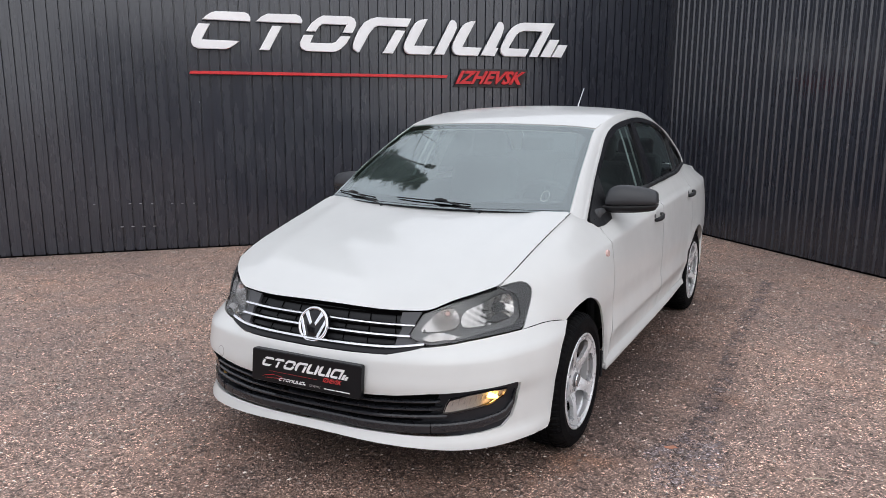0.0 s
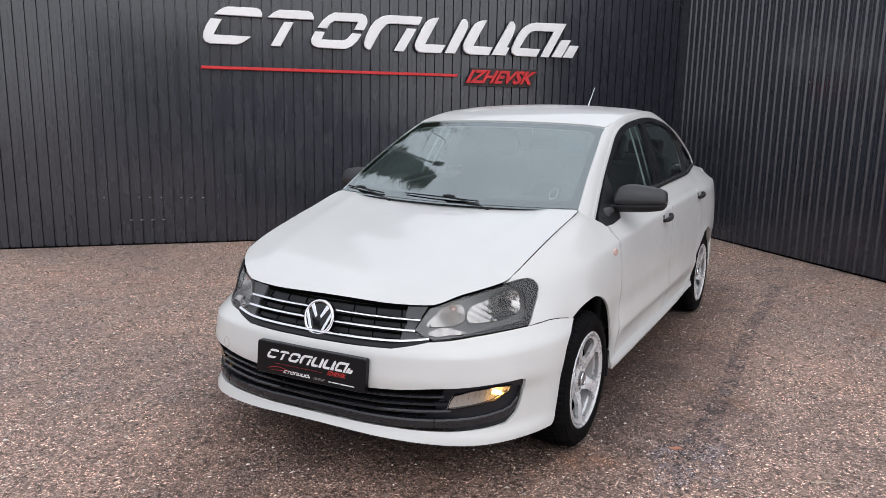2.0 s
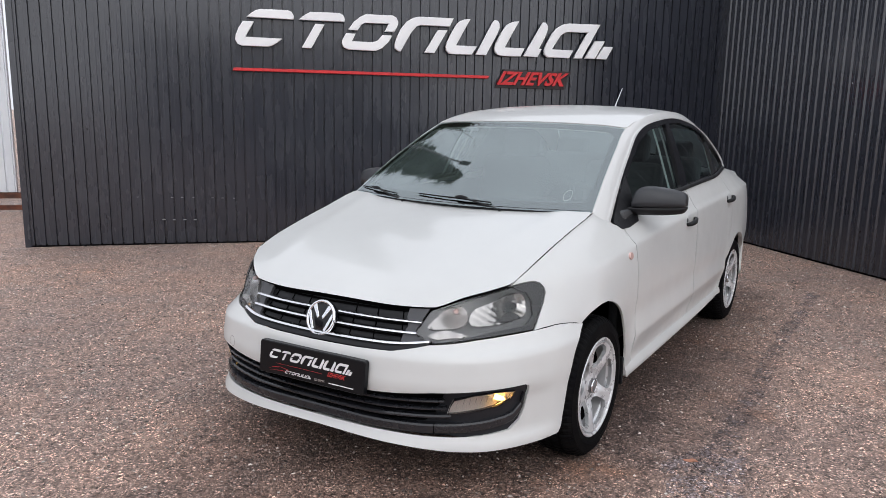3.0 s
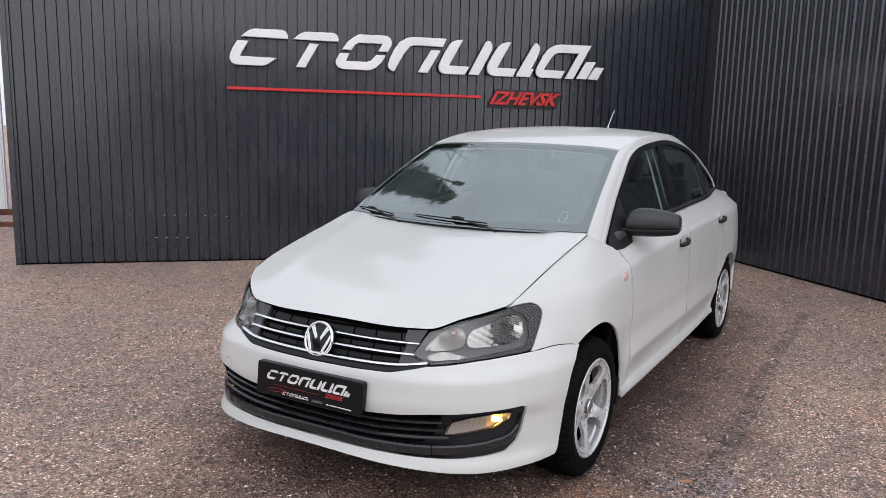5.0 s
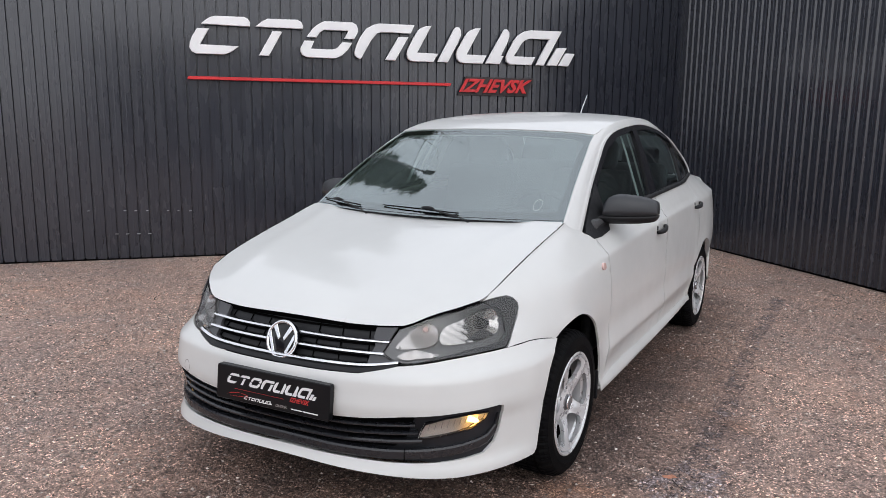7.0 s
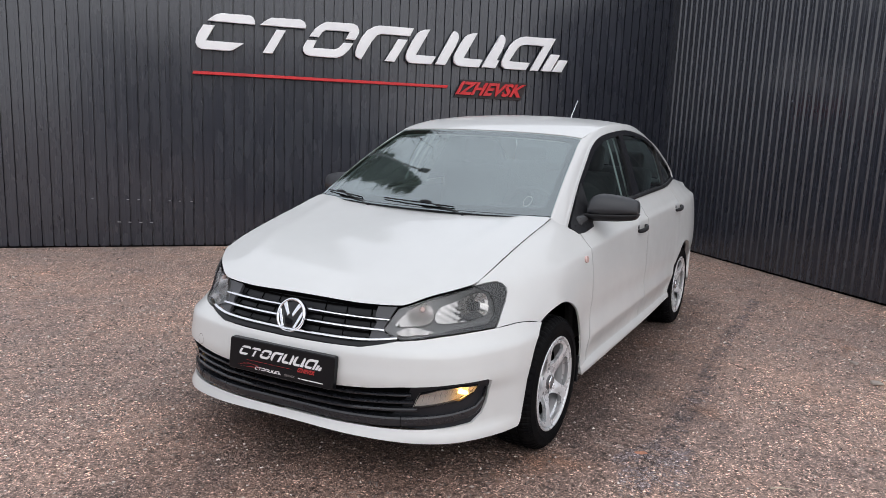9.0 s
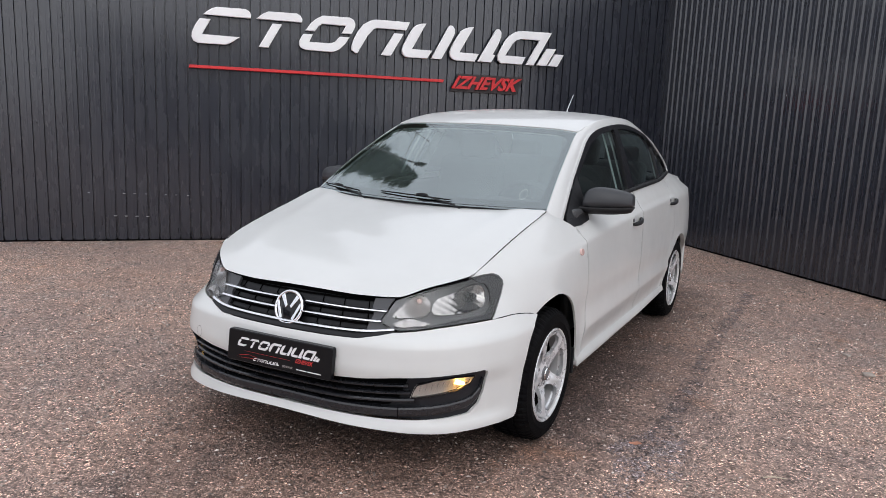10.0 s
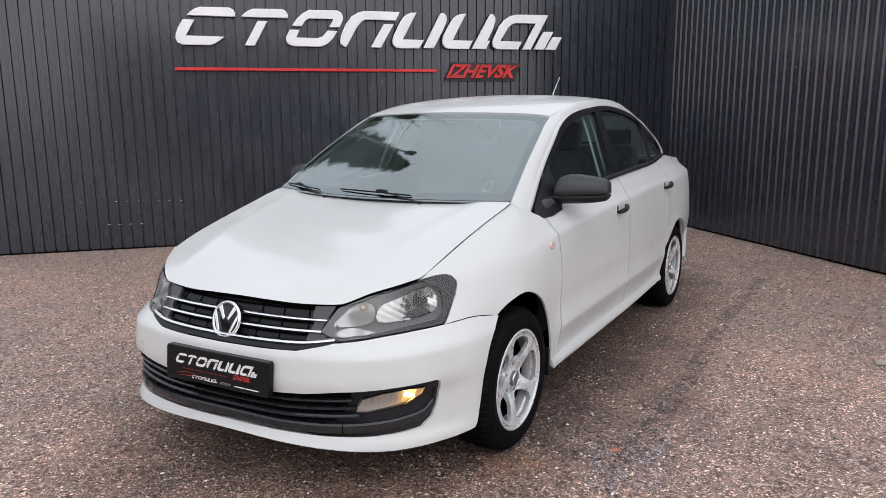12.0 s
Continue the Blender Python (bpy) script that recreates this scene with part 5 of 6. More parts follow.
    skin("side_skirt", sill, on_sill, PAINT, car, "white side skirt", depth=0.03, inward=(-sgn, 0, 0), grid=0.02)

    part("mud_flap", rounded_box((0.105, 0.012, 0.13), (sgn * 0.754, 0.334, 0.262), 0.004, 1), PLASTIC, fender, "black arch liner end")

    # door handles: black grip over a shallow cup
    for owner, y0, z0 in ((door, 1.268, 0.842), (rdoor, 2.262, 0.880)):
        rows = []
        for k in range(11):
            t = k / 10
            y = y0 - 0.072 + 0.144 * t
            out = 0.010 + 0.022 * math.sin(math.pi * t) ** 0.6
            z = z0 + 0.018 * (t - 0.5)
            hw = 0.010 + 0.004 * math.sin(math.pi * t)
            x = flank(y, z)
            rows.append([settle((sgn * (x + out + dx), y, z + dz)) for dx, dz in ((0.006, -hw * 0.6), (0.006, hw * 0.6), (0.0, hw), (-0.012, hw * 0.7), (-0.012, -hw * 0.7), (0.0, -hw))])
        loft("handle", rows, PLASTIC, owner, "black door handle", closed=True, caps=True)
        cup_line = [(y0 - 0.01 + 0.055 * math.cos(t), z0 + 0.01 + 0.036 * math.sin(t)) for t in np.linspace(0, 2 * math.pi, 20, endpoint=False)]
        prism("handle_cup", cup_line, lambda y, z, h: settle((sgn * (flank(y, z) + h - 0.001), y, z)), 0.003, PAINT, owner)
        prism("lock", [(y0 - 0.062 + 0.011 * math.cos(t), z0 + 0.012 + 0.011 * math.sin(t)) for t in np.linspace(0, 2 * math.pi, 12, endpoint=False)], lambda y, z, h: settle((sgn * (flank(y, z) + h), y, z)), 0.004, STEEL, owner)

    # side glass, its black surround and pillars
    on_cabin = lambda out: (lambda y, z: settle((sgn * (cabin(y, z) + out), y, z)))
    dlo = smooth_line(DLO_TOP, 0.05)[:-1] + smooth_line(DLO_LOW, 0.05)[:-1]
    fw = [(0.585, 0.950), (0.63, 1.080), (0.70, 1.130), (0.80, 1.186), (0.97, 1.272), (1.16, 1.326), (1.445, 1.358), (1.39, 1.16), (1.338, 1.016), (0.9, 0.982)]
    rw = [(1.468, 1.026), (1.500, 1.20), (1.518, 1.360), (1.70, 1.364), (1.94, 1.340), (2.20, 1.283), (2.225, 1.255), (2.19, 1.12), (2.155, 1.048), (1.8, 1.034)]
    qw = [(2.195, 1.052), (2.25, 1.20), (2.272, 1.248), (2.42, 1.196), (2.55, 1.130), (2.593, 1.092), (2.57, 1.074), (2.45, 1.062)]
    skin("window_surround", dlo, on_cabin(0.002), GLOSS_BLACK, car, "black window surround and pillar covers", holes=[fw, rw, qw], depth=0.02, grid=0.035, inward=(-sgn, 0, 0))
    skin("side_window", shrink(fw, -0.006), on_cabin(-0.008), SIDEGLASS, car, "tinted front side window", depth=0, grid=0.06, inward=(-sgn, 0, 0)).visible_shadow = False
    skin("side_window", shrink(rw, -0.006), on_cabin(-0.008), SIDEGLASS, car, "tinted rear side window", depth=0, grid=0.06, inward=(-sgn, 0, 0)).visible_shadow = False
    skin("side_window", shrink(qw, -0.006), on_cabin(-0.008), SIDEGLASS, car, "small fixed rear quarter window", depth=0, grid=0.05, inward=(-sgn, 0, 0)).visible_shadow = False
    rows = []
    for y in np.linspace(0.40, 2.58, 50):
        z = belt(y) + 0.010
        x = cabin(y, z)
        rows.append([settle((sgn * (x + a), y, z + b)) for a, b in ((-0.012, -0.012), (0.012, -0.010), (0.014, 0.002), (0.004, 0.010), (-0.012, 0.010))])
    loft("belt_moulding", rows, PLASTIC, car, "black rubber belt moulding", closed=True, caps=True)

    # door mirror: a satin upper cap over a black lower shell, on an arm
    cap_rows, shell_rows = [], []
    for x, yc, hy, zs, zl in ((0.655, 0.585, 0.040, 0.972, 0.944), (0.69, 0.590, 0.046, 0.974, 0.945), (0.71, 0.597, 0.052, 0.977, 0.946)):
        ring = [(yc - hy * 0.97 * math.cos(a) ** 0.7, zs + (zl - zs) * math.sin(a)) for a in np.linspace(0, math.pi / 2, 7)]
        shell_rows.append([settle((sgn * x, y, z)) for y, z in ring + [(yc + hy * 0.75, zl + 0.002), (yc + hy * 0.85, zs)]])
    for k in range(19):
        t = 0.5 - 0.5 * math.cos(math.pi * k / 18)
        x = 0.722 + 0.220 * t
        yc = 0.605 + 0.075 * t
        hy = 0.066 * (math.sin(math.pi * min(1, 0.16 + 0.80 * t)) ** 0.30)
        zt, zs, zl = MIRROR_TOP(t), 0.981 + 0.007 * t, MIRROR_LOW(t)
        ring = [(yc - hy * math.cos(a) ** 0.75, zs + (zt - zs) * math.sin(a) ** 0.75) for a in np.linspace(0, math.pi / 2, 10)]
        ring += [(yc + hy * 0.75, zt - 0.004), (yc + hy * 0.85, zs)]
        cap_rows.append([settle((sgn * x, y, z)) for y, z in ring])
        ring = [(yc - hy * 0.97 * math.cos(a) ** 0.7, zs - 0.004 + (zl - zs) * math.sin(a)) for a in np.linspace(0, math.pi / 2, 7)]
        ring += [(yc + hy * 0.75, zl + 0.002), (yc + hy * 0.85, zs - 0.004)]
        shell_rows.append([settle((sgn * x, y, z)) for y, z in ring])
    mirror = loft("door_mirror", cap_rows, MIRROR_SHELL, car, "black plastic door mirror", closed=True, caps=True)
    loft("lower_shell", shell_rows, PLASTIC, mirror, "black lower mirror shell and arm", closed=True, caps=True)
    tri = [(0.362, 0.926), (0.42, 0.972), (0.50, 1.032), (0.60, 1.098), (0.640, 1.118), (0.640, 1.0), (0.640, 0.945), (0.60, 0.912), (0.48, 0.898), (0.40, 0.898)]
    skin("base", tri, lambda y, z: settle((sgn * (max(cabin(y, z), flank(y, z) if z < BELT_Z(y) else 0) + 0.006), y, z)), PLASTIC, mirror, depth=0.015, grid=0.04, inward=(-sgn, 0, 0))
    glass_line = [(-0.10 + 0.085 * math.cos(a) + 0.09, 0.045 * math.sin(a)) for a in np.linspace(0, 2 * math.pi, 18, endpoint=False)]
    prism("mirror_glass", glass_line, lambda u, w, h: settle((sgn * (0.85 + u), 0.697 + 0.02 * u + h, 1.012 + w)), 0.004, CHROME, mirror, "mirror glass")


# windscreen and its dark border
def screen(u, v):
    u1 = u
    base = np.array((0.652 * u1, 0.130 + 0.115 * u1 * u1, 0.972 + 0.004 * u1 * u1))
    x, y = 0.553 * u1, 0.862 + 0.034 * u1 * u1
    topp = np.array((x, y, roof(x, y) - 0.004))
    k = 4 * v * (1 - v) * 0.016
    p = base + (topp - base) * v + np.array((0, -0.46, 0.88)) * k
    return p


def on_screen(inset):
    return lambda u, v: settle(tuple(screen(u, v) - np.array((0, -0.46, 0.88)) * inset))


frame_line = [(-1, 0), (1, 0), (1, 1), (-1, 1)]
glass_ob = skin("windscreen", frame_line, on_screen(0.0), WINDSCREEN, car, "curved windscreen mirroring the sky", depth=0, grid=0.06, inward=(0, 1, -0.5))
glass_ob.visible_shadow = False
clear = smooth_line([(-0.93, 0.10), (-0.5, 0.085), (0, 0.08), (0.5, 0.085), (0.93, 0.10), (0.945, 0.2), (0.935, 0.75), (0.92, 0.90), (0.6, 0.925), (0, 0.93), (-0.6, 0.925), (-0.92, 0.90), (-0.935, 0.75), (-0.945, 0.2)], 0.06, True)
skin("screen_border", shrink(frame_line, 0.002), on_screen(0.005), SHUT, car, "black windscreen edge band", holes=[clear], depth=0, grid=0.05, inward=(0, 1, -0.5))
# brightness of the clear area, painted as a film under the glass
bright_film = skin("screen_bright_film", clear, on_screen(0.004), BRIGHT_FILM, glass_ob, "pale film painted in for the brighter middle of the glass", depth=0, grid=0.06, inward=(0, 1, -0.5))
bright_film.visible_shadow = False
disc = [(0.80 + 0.030 * math.cos(t), 0.155 + 0.055 * math.sin(t)) for t in np.linspace(0, 2 * math.pi, 20, endpoint=False)]
hole = [(0.80 + 0.026 * math.cos(t), 0.155 + 0.048 * math.sin(t)) for t in np.linspace(0, 2 * math.pi, 20, endpoint=False)]
skin("sticker", disc, on_screen(0.002), PLATE_WHITE, car, "thin round clear sticker rim", holes=[hole], depth=0, grid=0.01, inward=(0, 1, -0.5))

# cowl and wipers
rows = []
for u in np.linspace(-1, 1, 31):
    x = 0.648 * u
    y1 = 0.185 + 0.06 * u * u
    a, b = screen(u, 0.0), screen(u, 0.05)
    rows.append([settle((x, y1 - 0.02, bonnet(x, y1) - 0.028)), settle((x, (y1 + a[1]) / 2, 0.955)), settle((a[0], a[1] + 0.004, a[2] - 0.004)), settle(tuple(a + (b - a) * 0.35 + np.array((0, -0.001, 0.001))))])
loft("cowl_panel", rows, PLASTIC, car, "black plastic cowl panel")


def wiper(pivot_u, tip_u, far_u, v0, v1):
    """Pivot, the blade's middle and its length along the screen, as shares of its half-width."""
    def at(u, v, h):
        return settle(tuple(screen(u, v) + np.array((0, -0.46, 0.88)) * h))
    n = 12
    arm = [at(pivot_u + (tip_u - pivot_u) * k / n, v0 + (v1 - v0) * (k / n), -0.008 + 0.024 * (k / n) ** 0.8) for k in range(n + 1)]
    v, f = tube_mesh(arm, [0.0052 - 0.002 * k / n for k in range(n + 1)], 8)
    w = mesh_object("wiper", v, f, PLASTIC, car, "black windscreen wiper", True)
    half_l = far_u
    blade = [at(tip_u - half_l + (half_l + 0.24) * k / n, v1 + 0.010 - 0.022 * k / n, 0.006 + 0.003 * math.sin(math.pi * k / n)) for k in range(n + 1)]
    v, f = tube_mesh(blade, 0.0032, 6)
    mesh_object("blade", v, f, RUBBER, w, "rubber blade", True)
    v, f = tube_mesh([at(tip_u - 0.05, v1 + 0.004, 0.014), at(tip_u, v1, 0.018), at(tip_u + 0.05, v1 - 0.003, 0.016)], [0.005, 0.008, 0.006], 8)
    mesh_object("joint", v, f, PLASTIC, w, "", True)
    v, f = tube_mesh([at(pivot_u, v0, -0.03), at(pivot_u, v0, -0.006)], [0.009, 0.007], 12)
    mesh_object("pivot", v, f, PLASTIC, w, "", True)


wiper(0.38, 0.06, 0.40, 0.0, 0.050)
wiper(-0.46, -0.78, 0.18, 0.0, 0.048)

# roof, side rails and rear window
ROOF_SIDE = pchip([(0.85, 0.560), (1.0, 0.556), (1.5, 0.548), (2.0, 0.53), (2.40, 0.51)])
half = [(x, 0.862 + 0.034 * (x / 0.553) ** 2 + 0.004) for x in np.linspace(0, 0.549, 12)] + [(ROOF_SIDE(y), y) for y in np.linspace(0.93, 2.36, 30)] + [(x, 2.40 - 0.04 * (x / 0.51) ** 2) for x in np.linspace(0.5, 0, 10)]
skin("roof", [(x, y) for x, y in half] + [(-x, y) for x, y in half[::-1] if x > 1e-6], lambda x, y: settle((x, y, roof(x, y))), PAINT, car, "white roof", depth=0.02, grid=0.04, inward=(0, 0, -1))
skin("headlining", [(x * 0.97, y) for x, y in half] + [(-x * 0.97, y) for x, y in half[::-1] if x > 1e-6], lambda x, y: settle((x, y, roof(x, y) - 0.04)), TRIM, car, "pale grey headlining", depth=0, grid=0.08, inward=(0, 0, 1))
v, f = tube_mesh([settle((0, 2.22, roof(0, 2.22))), settle((0, 2.26, roof(0, 2.26) + 0.04)), settle((0.0, 2.275, roof(0, 2.3) + 0.085)), settle((0.0, 2.385, 1.592))], [0.020, 0.008, 0.004, 0.003], 8)
mesh_object("antenna", v, f, ALLOY, car, "thin grey roof antenna", True)


def rear_glass(u, v):
    x0, y0 = 0.50 * u, 2.405 - 0.04 * u * u
    a = np.array((x0, y0, roof(x0, y0) - 0.006))
    b = np.array((0.62 * u, 2.86 - 0.07 * u * u, 1.078 - 0.046 * u * u))
    return a + (b - a) * v + np.array((0, 0.5, 0.86)) * 4 * v * (1 - v) * 0.02


rg = skin("rear_window", frame_line, lambda u, v: settle(tuple(rear_glass(u, v))), SIDEGLASS, car, "tinted rear window", depth=0, grid=0.08, inward=(0, -1, -0.5))
rg.visible_shadow = False
for sgn in (1, -1):
    outer = smooth_line([(cabin(y, z), y, z) for y, z in DLO_TOP] + [(cabin(2.62, 1.07), 2.62, 1.07), (0.675, 2.66, 1.062)], 0.04)
    inner = smooth_line([tuple(screen(1, 0.0)), tuple(screen(1, 0.35)), tuple(screen(1, 0.7)), tuple(screen(1, 1.0))] + [(ROOF_SIDE(y), y, roof(ROOF_SIDE(y), y)) for y in (1.1, 1.4, 1.8, 2.1, 2.36)] + [tuple(rear_glass(1, t)) for t in (0.3, 0.65, 1.0)], 0.04)

    def share(line, keys):
        """The line's points at shares of its length between matched key stations."""
        p = np.array(line)
        s = np.concatenate([[0], np.cumsum(np.linalg.norm(np.diff(p, axis=0), axis=1))])
        marks = [s[int(np.argmin(np.abs(p[:, 1] - y)))] for y in keys]
        out = []
        for a, b in zip(marks, marks[1:]):
            for k in range(14):
                out.append([float(np.interp(a + (b - a) * k / 14, s, p[:, i])) for i in range(3)])
        return out + [list(p[-1])]

    o = share(outer, [0.355, 0.95, 1.46, 2.0, 2.40, 2.66])
    i = share(inner, [0.245, 0.896, 1.40, 1.95, 2.36, 2.86])
    o = [[o[0][c] - 1.6 * (o[2][c] - o[0][c]) for c in range(3)]] + o
    i = [[i[0][c] - 1.6 * (i[2][c] - i[0][c]) for c in range(3)]] + i
    rows = []
    for a, b in zip(o, i):
        a, b = np.array(a), np.array(b)
        out = np.array((0.75, -0.1, 0.62)) * 0.006 * min(1, np.linalg.norm(b - a) / 0.12)
        lip = np.array((0.0, 0, 0)) + a + np.array((-0.012, 0, -0.012))
        row = [lip, a + np.array((0.006, 0, 0.004))]
        for k in range(1, 8):
            t = k / 8
            row.append(a + (b - a) * t + out * 4 * t * (1 - t))
        row += [b + np.array((0, 0, 0.001)), b + np.array((-0.012, 0, -0.012))]
        rows.append([settle((sgn * p[0], p[1], p[2])) for p in row])
    loft("side_rail", rows, PAINT, car, "white windscreen pillar and roof rail")

# boot and rear end
RLOW_X, RLOW_Y, RLOW_S = along([(0, 3.52), (0.3, 3.505), (0.5, 3.46), (0.62, 3.39), (0.70, 3.29), (0.755, 3.17), (0.787, 3.04)])
RUP_X, RUP_Y, RUP_S = along([(0, 3.44), (0.3, 3.42), (0.48, 3.36), (0.58, 3.27), (0.63, 3.17), (0.655, 3.05)])
RLEAN = pchip([(0.1, 0.12), (0.25, 0.0), (0.65, 0.0), (0.85, 0.25), (1.05, 1.0)])


def on_rear(s, z, inset=0.0):
    q, sgn = abs(s), 1 if s >= 0 else -1
    w = RLEAN(z)
    u = q * RUP_S / RLOW_S
    x, y = (1 - w) * RLOW_X(q) + w * RUP_X(u), (1 - w) * RLOW_Y(q) + w * RUP_Y(u)
    return settle((sgn * x, y - inset, z))


E_ = RLOW_S
skin("rear_bumper", mirrored([(0, 0.60), (0.4, 0.60), (0.62, 0.61), (E_, 0.62), (E_, 0.235), (0.6, 0.22), (0, 0.22)]), on_rear, PAINT, car, "white rear bumper", depth=0.03, inward=(0, -1, 0), gap=0.002)
boot = skin("boot_lid", mirrored([(0, 1.040), (0.46, 1.008), (0.50, 0.96), (0.50, 0.80), (0.44, 0.606), (0, 0.604)]), on_rear, PAINT, car, "white boot lid", depth=0.03, edge=SHUT, inward=(0, -1, 0), gap=0.002)
half = [(x, 2.865 - 0.07 * (x / 0.62) ** 2) for x in np.linspace(0, 0.63, 10)] + [(0.655, 2.95), (0.655, 3.05), (0.60, 3.24), (0.48, 3.355), (0.3, 3.415), (0, 3.435)]
skin("boot_deck", [(x, y) for x, y in half] + [(-x, y) for x, y in half[::-1] if x > 1e-6], lambda x, y: settle((x, y, 1.066 - 0.08 * max(0, y - 2.8) - 0.12 * x * x)), PAINT, boot, depth=0.02, grid=0.05, inward=(0, 0, -1))
for sgn in (1, -1):
    t_line = [(sgn * s, z) for s, z in [(0.505, 0.955), (0.62, 0.985), (E_ - 0.02, 0.955), (E_, 0.90), (E_, 0.70), (E_ - 0.05, 0.64), (0.52, 0.66), (0.505, 0.80)]]
    skin("tail_light", t_line, lambda s, z: on_rear(s, z, 0.0), RED_LENS, car, "red rear light cluster", depth=0.02, grid=0.04, inward=(0, -1, 0))
    corner = [(sgn * s, z) for s, z in [(0.505, 0.96), (0.47, 1.006), (0.62, 1.002), (E_, 0.995), (E_, 0.96), (E_ - 0.02, 0.96), (0.62, 0.99)]]
    skin("rear_corner", corner, on_rear, PAINT, car, depth=0.02, grid=0.04, inward=(0, -1, 0))
    corner = [(sgn * s, z) for s, z in [(0.446, 0.606), (0.505, 0.80), (0.515, 0.655), (E_ - 0.05, 0.636), (E_, 0.66), (E_, 0.624), (0.62, 0.614)]]
    skin("rear_corner", corner, on_rear, PAINT, car, depth=0.02, grid=0.04, inward=(0, -1, 0))

# underside, wheel housings and cabin
# plain black boxes, added inside the body to keep light from leaking through
part("floor_pan", rounded_box((1.36, 3.7, 0.10), (0, 1.35, 0.235), 0.02), SHUT, car)
part("engine_bay", rounded_box((0.96, 0.86, 0.38), (0, -0.16, 0.44), 0.05), SHUT, car)
part("bulkhead", rounded_box((1.36, 0.04, 0.62), (0, 0.33, 0.58), 0.01), SHUT, car)
part("boot_box", rounded_box((0.96, 0.9, 0.6), (0, 2.98, 0.60), 0.05), SHUT, car)
for ay in (AXLE_F, AXLE_R):
    for sgn in (1, -1):
        rows = []
        for t in np.linspace(radians(-12), radians(192), 40):
            r = ARCH + 0.03
            rows.append([(sgn * x, ay + rr * math.cos(t), HUB_Z + rr * math.sin(t)) for x, rr in ((0.735 if ay < 1 else 0.775, r - 0.002), (0.72, r + 0.01), (0.52, r + 0.01), (0.50, 0.10))])
        loft("wheel_housing", rows, SHUT, car, "black wheel housing")

dash = part("dashboard", rounded_box((1.26, 0.42, 0.20), (0, 0.50, 0.845), 0.06, 4), DASH, car, "dark grey dashboard")
part("binnacle", rounded_box((0.34, 0.16, 0.08), (0.36, 0.56, 0.945), 0.03, 3), DASH, dash)
m = pose(0.36, 0.78, 0.90, -62, 0, 0)
v, f = lathe([(0.183 + 0.015 * math.cos(t), 0.015 * math.sin(t)) for t in np.linspace(0, 2 * math.pi, 11)], 40, axis="z")
wheel_rim = mesh_object("steering_wheel", [m @ Vector(p) for p in v], f, DASH, car, "dark steering wheel", True)
for a in (0, 180, 270):
    v, f = tube_mesh([(0, 0, -0.02), (0.18 * math.cos(radians(a)), 0.18 * math.sin(radians(a)), 0)], 0.016, 8)
    mesh_object("spoke", [m @ Vector(p) for p in v], f, DASH, wheel_rim)


def seat(x, y, wide):
    s = part("seat", rounded_box((wide, 0.50, 0.16), (x, y, 0.50), 0.06, 4), FABRIC, car, "dark fabric seat")
    part("backrest", rounded_box((wide * 0.96, 0.13, 0.62), (x, y + 0.31, 0.83), 0.055, 4, (-14, 0, 0)), FABRIC, s)
    for dx in ((0,) if wide < 0.7 else (-0.38, 0.38)):
        part("headrest", rounded_box((0.25, 0.09, 0.17), (x + dx, y + 0.43, 1.215 if wide < 0.7 else 1.16), 0.04, 4, (-8, 0, 0)), FABRIC, s)


seat(0.36, 1.12, 0.48)
seat(-0.36, 1.12, 0.48)
seat(0, 2.02, 1.22)
part("parcel_shelf", rounded_box((1.2, 0.42, 0.03), (0, 2.62, 1.02), 0.01), DASH, car)
for sgn in (1, -1):
    for lo, hi, deep in ((-0.11, -0.075, 0.06), (-0.055, -0.02, 0.04), (0.0, 0.07, 0.03)):
        rows = [[settle((sgn * (cabin(y0 + dy, z) - deep), y0 + dy, z)) for dy in (lo, hi)] for z, y0 in ((0.95, 1.40), (1.1, 1.42), (1.25, 1.46), (1.37, 1.49))]
        loft("pillar_trim", rows, PILLAR_TRIM, car, "grey inner pillar trim")
    rows = [[settle((sgn * (cabin(y0 + dy, z) - 0.03), y0 + dy, z)) for dy in (-0.03, 0.03)] for z, y0 in ((1.02, 2.19), (1.15, 2.24), (1.28, 2.28))]
    loft("pillar_trim", rows, PILLAR_TRIM, car, "grey inner pillar trim")
    part("door_card", rounded_box((0.05, 1.9, 0.62), (sgn * 0.70, 1.40, 0.66), 0.02, 2), DASH, car, "dark inner door panel")


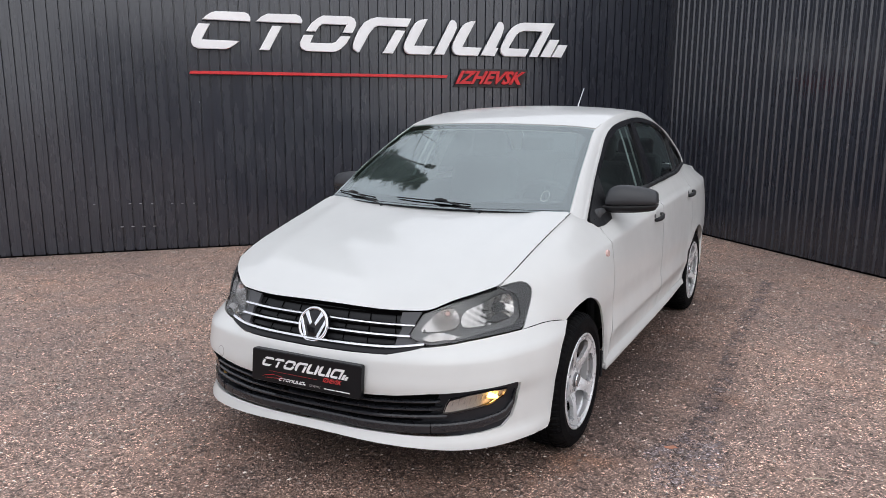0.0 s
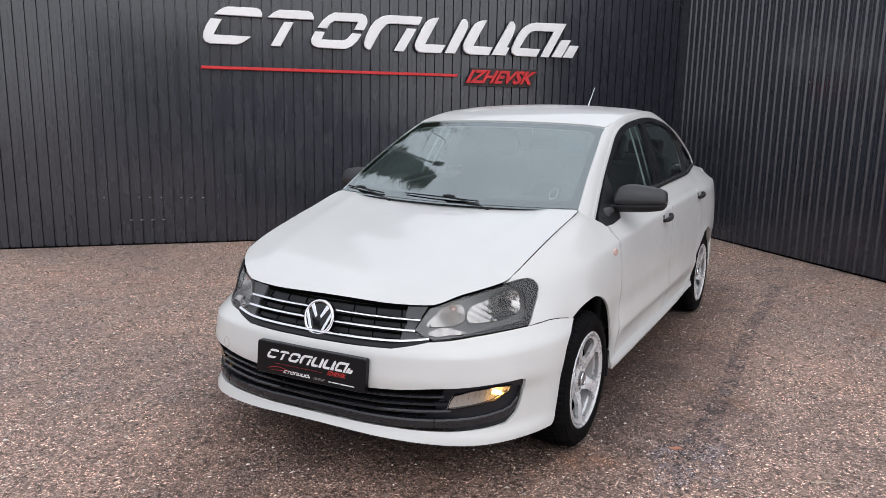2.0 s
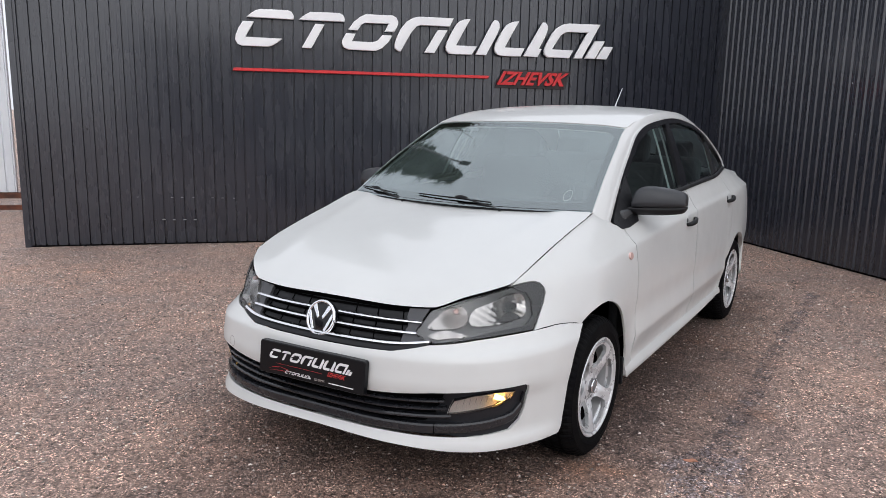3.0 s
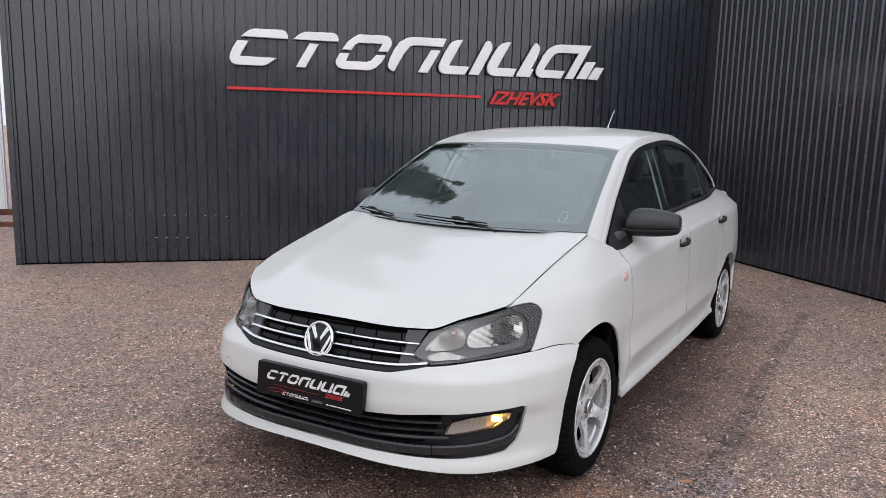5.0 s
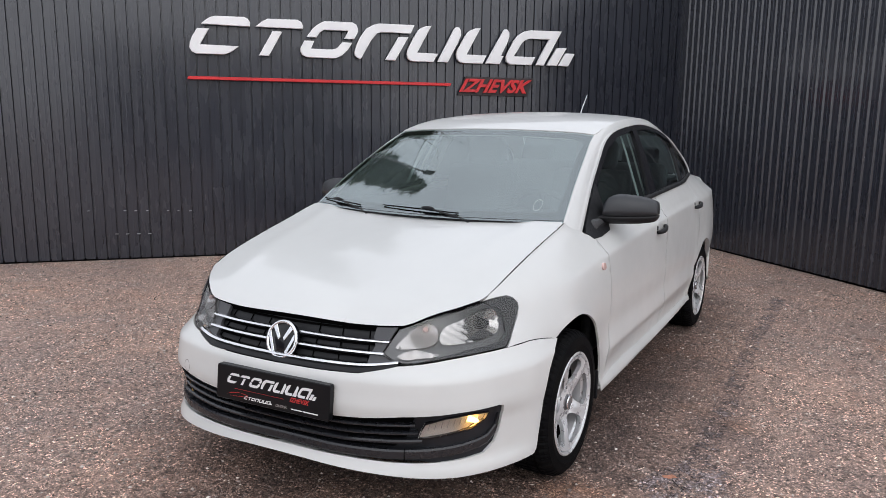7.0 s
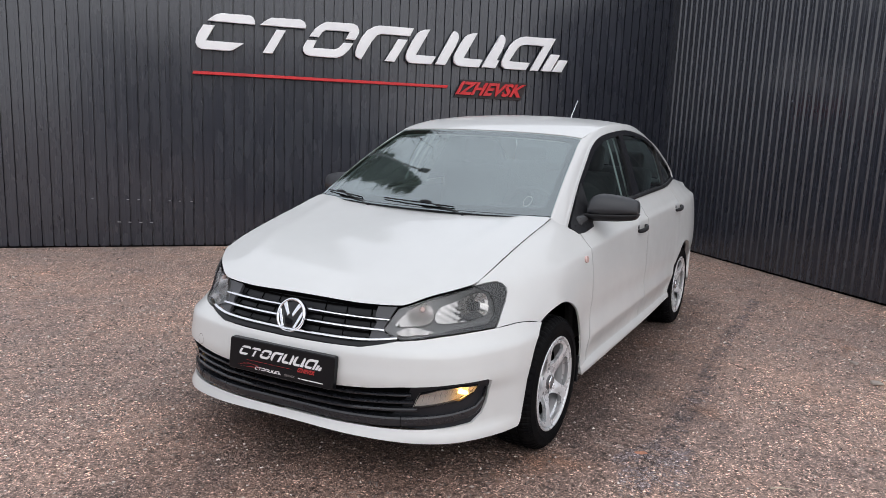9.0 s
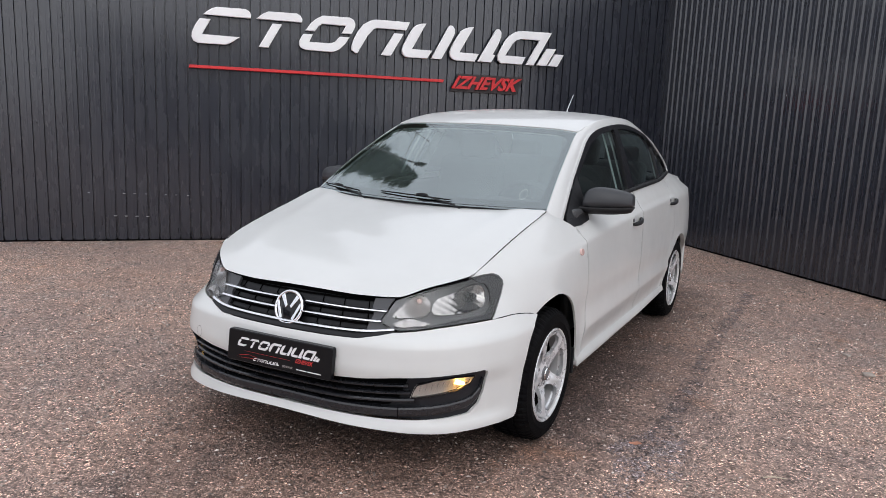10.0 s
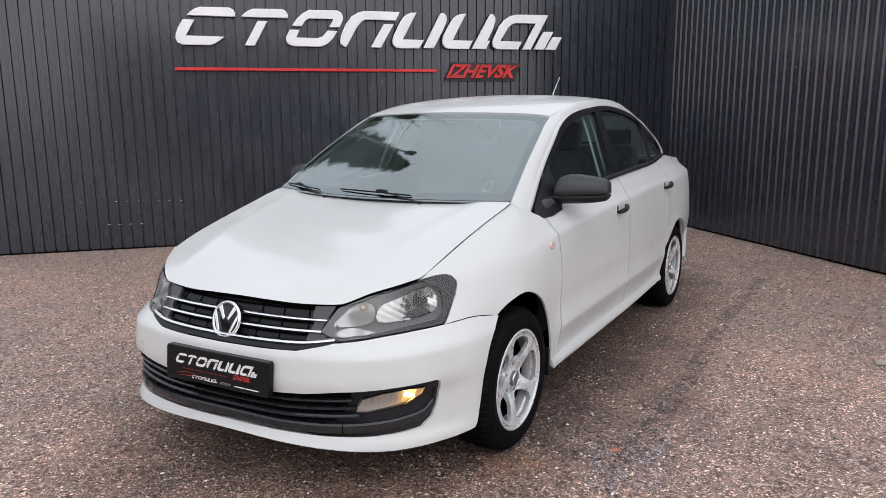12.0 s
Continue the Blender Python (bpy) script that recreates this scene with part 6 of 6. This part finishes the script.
# wheels
def wheel(x, y, sgn):
    w = empty("wheel", Matrix.Translation((x, y, HUB_Z)))
    w.parent = car
    tagged(w, "five-spoke silver alloy wheel with a wet black tyre")
    R = HUB_Z + 0.004
    prof = [(0.196, -0.085), (0.203, -0.094), (0.235, -0.101), (0.268, -0.096), (0.284, -0.083), (R - 0.001, -0.066), (R, -0.045), (R - 0.007, -0.043), (R - 0.007, -0.036), (R + 0.001, -0.034), (R + 0.001, -0.004), (R - 0.007, -0.002)]
    prof = prof + [(r, -o) for r, o in prof[::-1]]

    def tread(i, k):
        if i in (4, 5, 6, len(prof) - 7, len(prof) - 6, len(prof) - 5):
            return -0.0045 if k % 5 < 2 else 0.0
        if i in (9, 10, 13, 14):
            return -0.006 if (k + 2) % 5 < 1 else 0.0
        return 0.0
    v, f = lathe(prof, 300, wobble=tread)
    v = [(p[0], p[1], max(p[2], 0.001 - HUB_Z)) for p in v]
    mesh_object("tyre", v, f, RUBBER, w, "black tyre with worn tread")
    v, f = lathe([(0.184, 0.068), (0.190, 0.078), (0.199, 0.086), (0.206, 0.090), (0.209, 0.094), (0.205, 0.098), (0.198, 0.0975), (0.194, 0.092), (0.190, 0.080), (0.180, 0.062)], 72)
    rim = mesh_object("rim", [(sgn * p[0], p[1], p[2]) for p in v], f, ALLOY, w, "silver alloy rim", True)
    v, f = lathe([(0.190, -0.09), (0.182, -0.05), (0.176, 0.02), (0.180, 0.055), (0.186, 0.070)], 72)
    mesh_object("barrel", [(sgn * p[0], p[1], p[2]) for p in v], f, BARREL, rim, "dull inner rim", True)
    holes = []
    for k in range(5):
        a0 = radians(78 + 72 * k)
        shape = [(0.174, -20), (0.178, 0), (0.174, 20), (0.160, 26.5), (0.126, 25), (0.090, 19), (0.072, 0), (0.090, -19), (0.126, -25), (0.160, -26.5)]
        holes.append(smooth_line([(r * math.cos(a0 + radians(d)), r * math.sin(a0 + radians(d))) for r, d in shape], 0.012, True))
    circle = [(0.188 * math.cos(t), 0.188 * math.sin(t)) for t in np.linspace(0, 2 * math.pi, 72, endpoint=False)]

    def face(a, b):
        r = math.hypot(a, b)
        t = (math.degrees(math.atan2(b, a)) - 42) % 72
        ridge = math.exp(-((min(t, 72 - t)) / 9) ** 2)
        dish = 0.068 + 0.025 * (r / 0.188) ** 2 - 0.012 * math.exp(-((r - 0.062) / 0.022) ** 2)
        return (sgn * (dish + 0.007 * ridge * math.exp(-((r - 0.11) / 0.06) ** 2)), a, b)
    skin("spokes", circle, face, ALLOY, rim, "five broad curved spokes", holes=holes, depth=0.017, grid=0.009, inward=(-sgn, 0, 0))
    v, f = lathe([(0.0001, 0.082), (0.020, 0.082), (0.025, 0.079), (0.026, 0.070), (0.030, 0.072), (0.033, 0.067), (0.033, 0.05)], 32)
    mesh_object("hub_cap", [(sgn * p[0], p[1], p[2]) for p in v], f, CAP, rim, "grey centre cap", True)
    v, f = lathe([(0.026 + 0.003 * math.cos(t), 0.079 + 0.004 * math.sin(t)) for t in np.linspace(0, 2 * math.pi, 9)], 32)
    mesh_object("cap_ring", [(sgn * p[0], p[1], p[2]) for p in v], f, CHROME, rim, "bright ring", True)
    for k in range(5):
        t = radians(78 + 72 * k)
        v, f = lathe([(0.0001, 0.063), (0.006, 0.063), (0.0075, 0.061), (0.0075, 0.05)], 6)
        mesh_object("wheel_bolt", [(sgn * p[0], p[1] + 0.058 * math.cos(t), p[2] + 0.058 * math.sin(t)) for p in v], f, CAP, rim)
    v, f = lathe([(0.05, 0.0), (0.125, 0.0), (0.125, 0.022), (0.05, 0.022)], 40)
    mesh_object("brake_disc", [(sgn * p[0], p[1], p[2]) for p in v], f, SHUT, w, "dull brake disc", True)
    # black disc that stands for the shade seen between the spokes
    v, f = lathe([(0.176, 0.026), (0.01, 0.026)], 32)
    mesh_object("spoke_shade_disc", [(sgn * p[0], p[1], p[2]) for p in v], f, SHUT, w)
    return w


for y in (AXLE_F, AXLE_R):
    for sgn in (1, -1):
        wheel(sgn * 0.716, y, sgn)
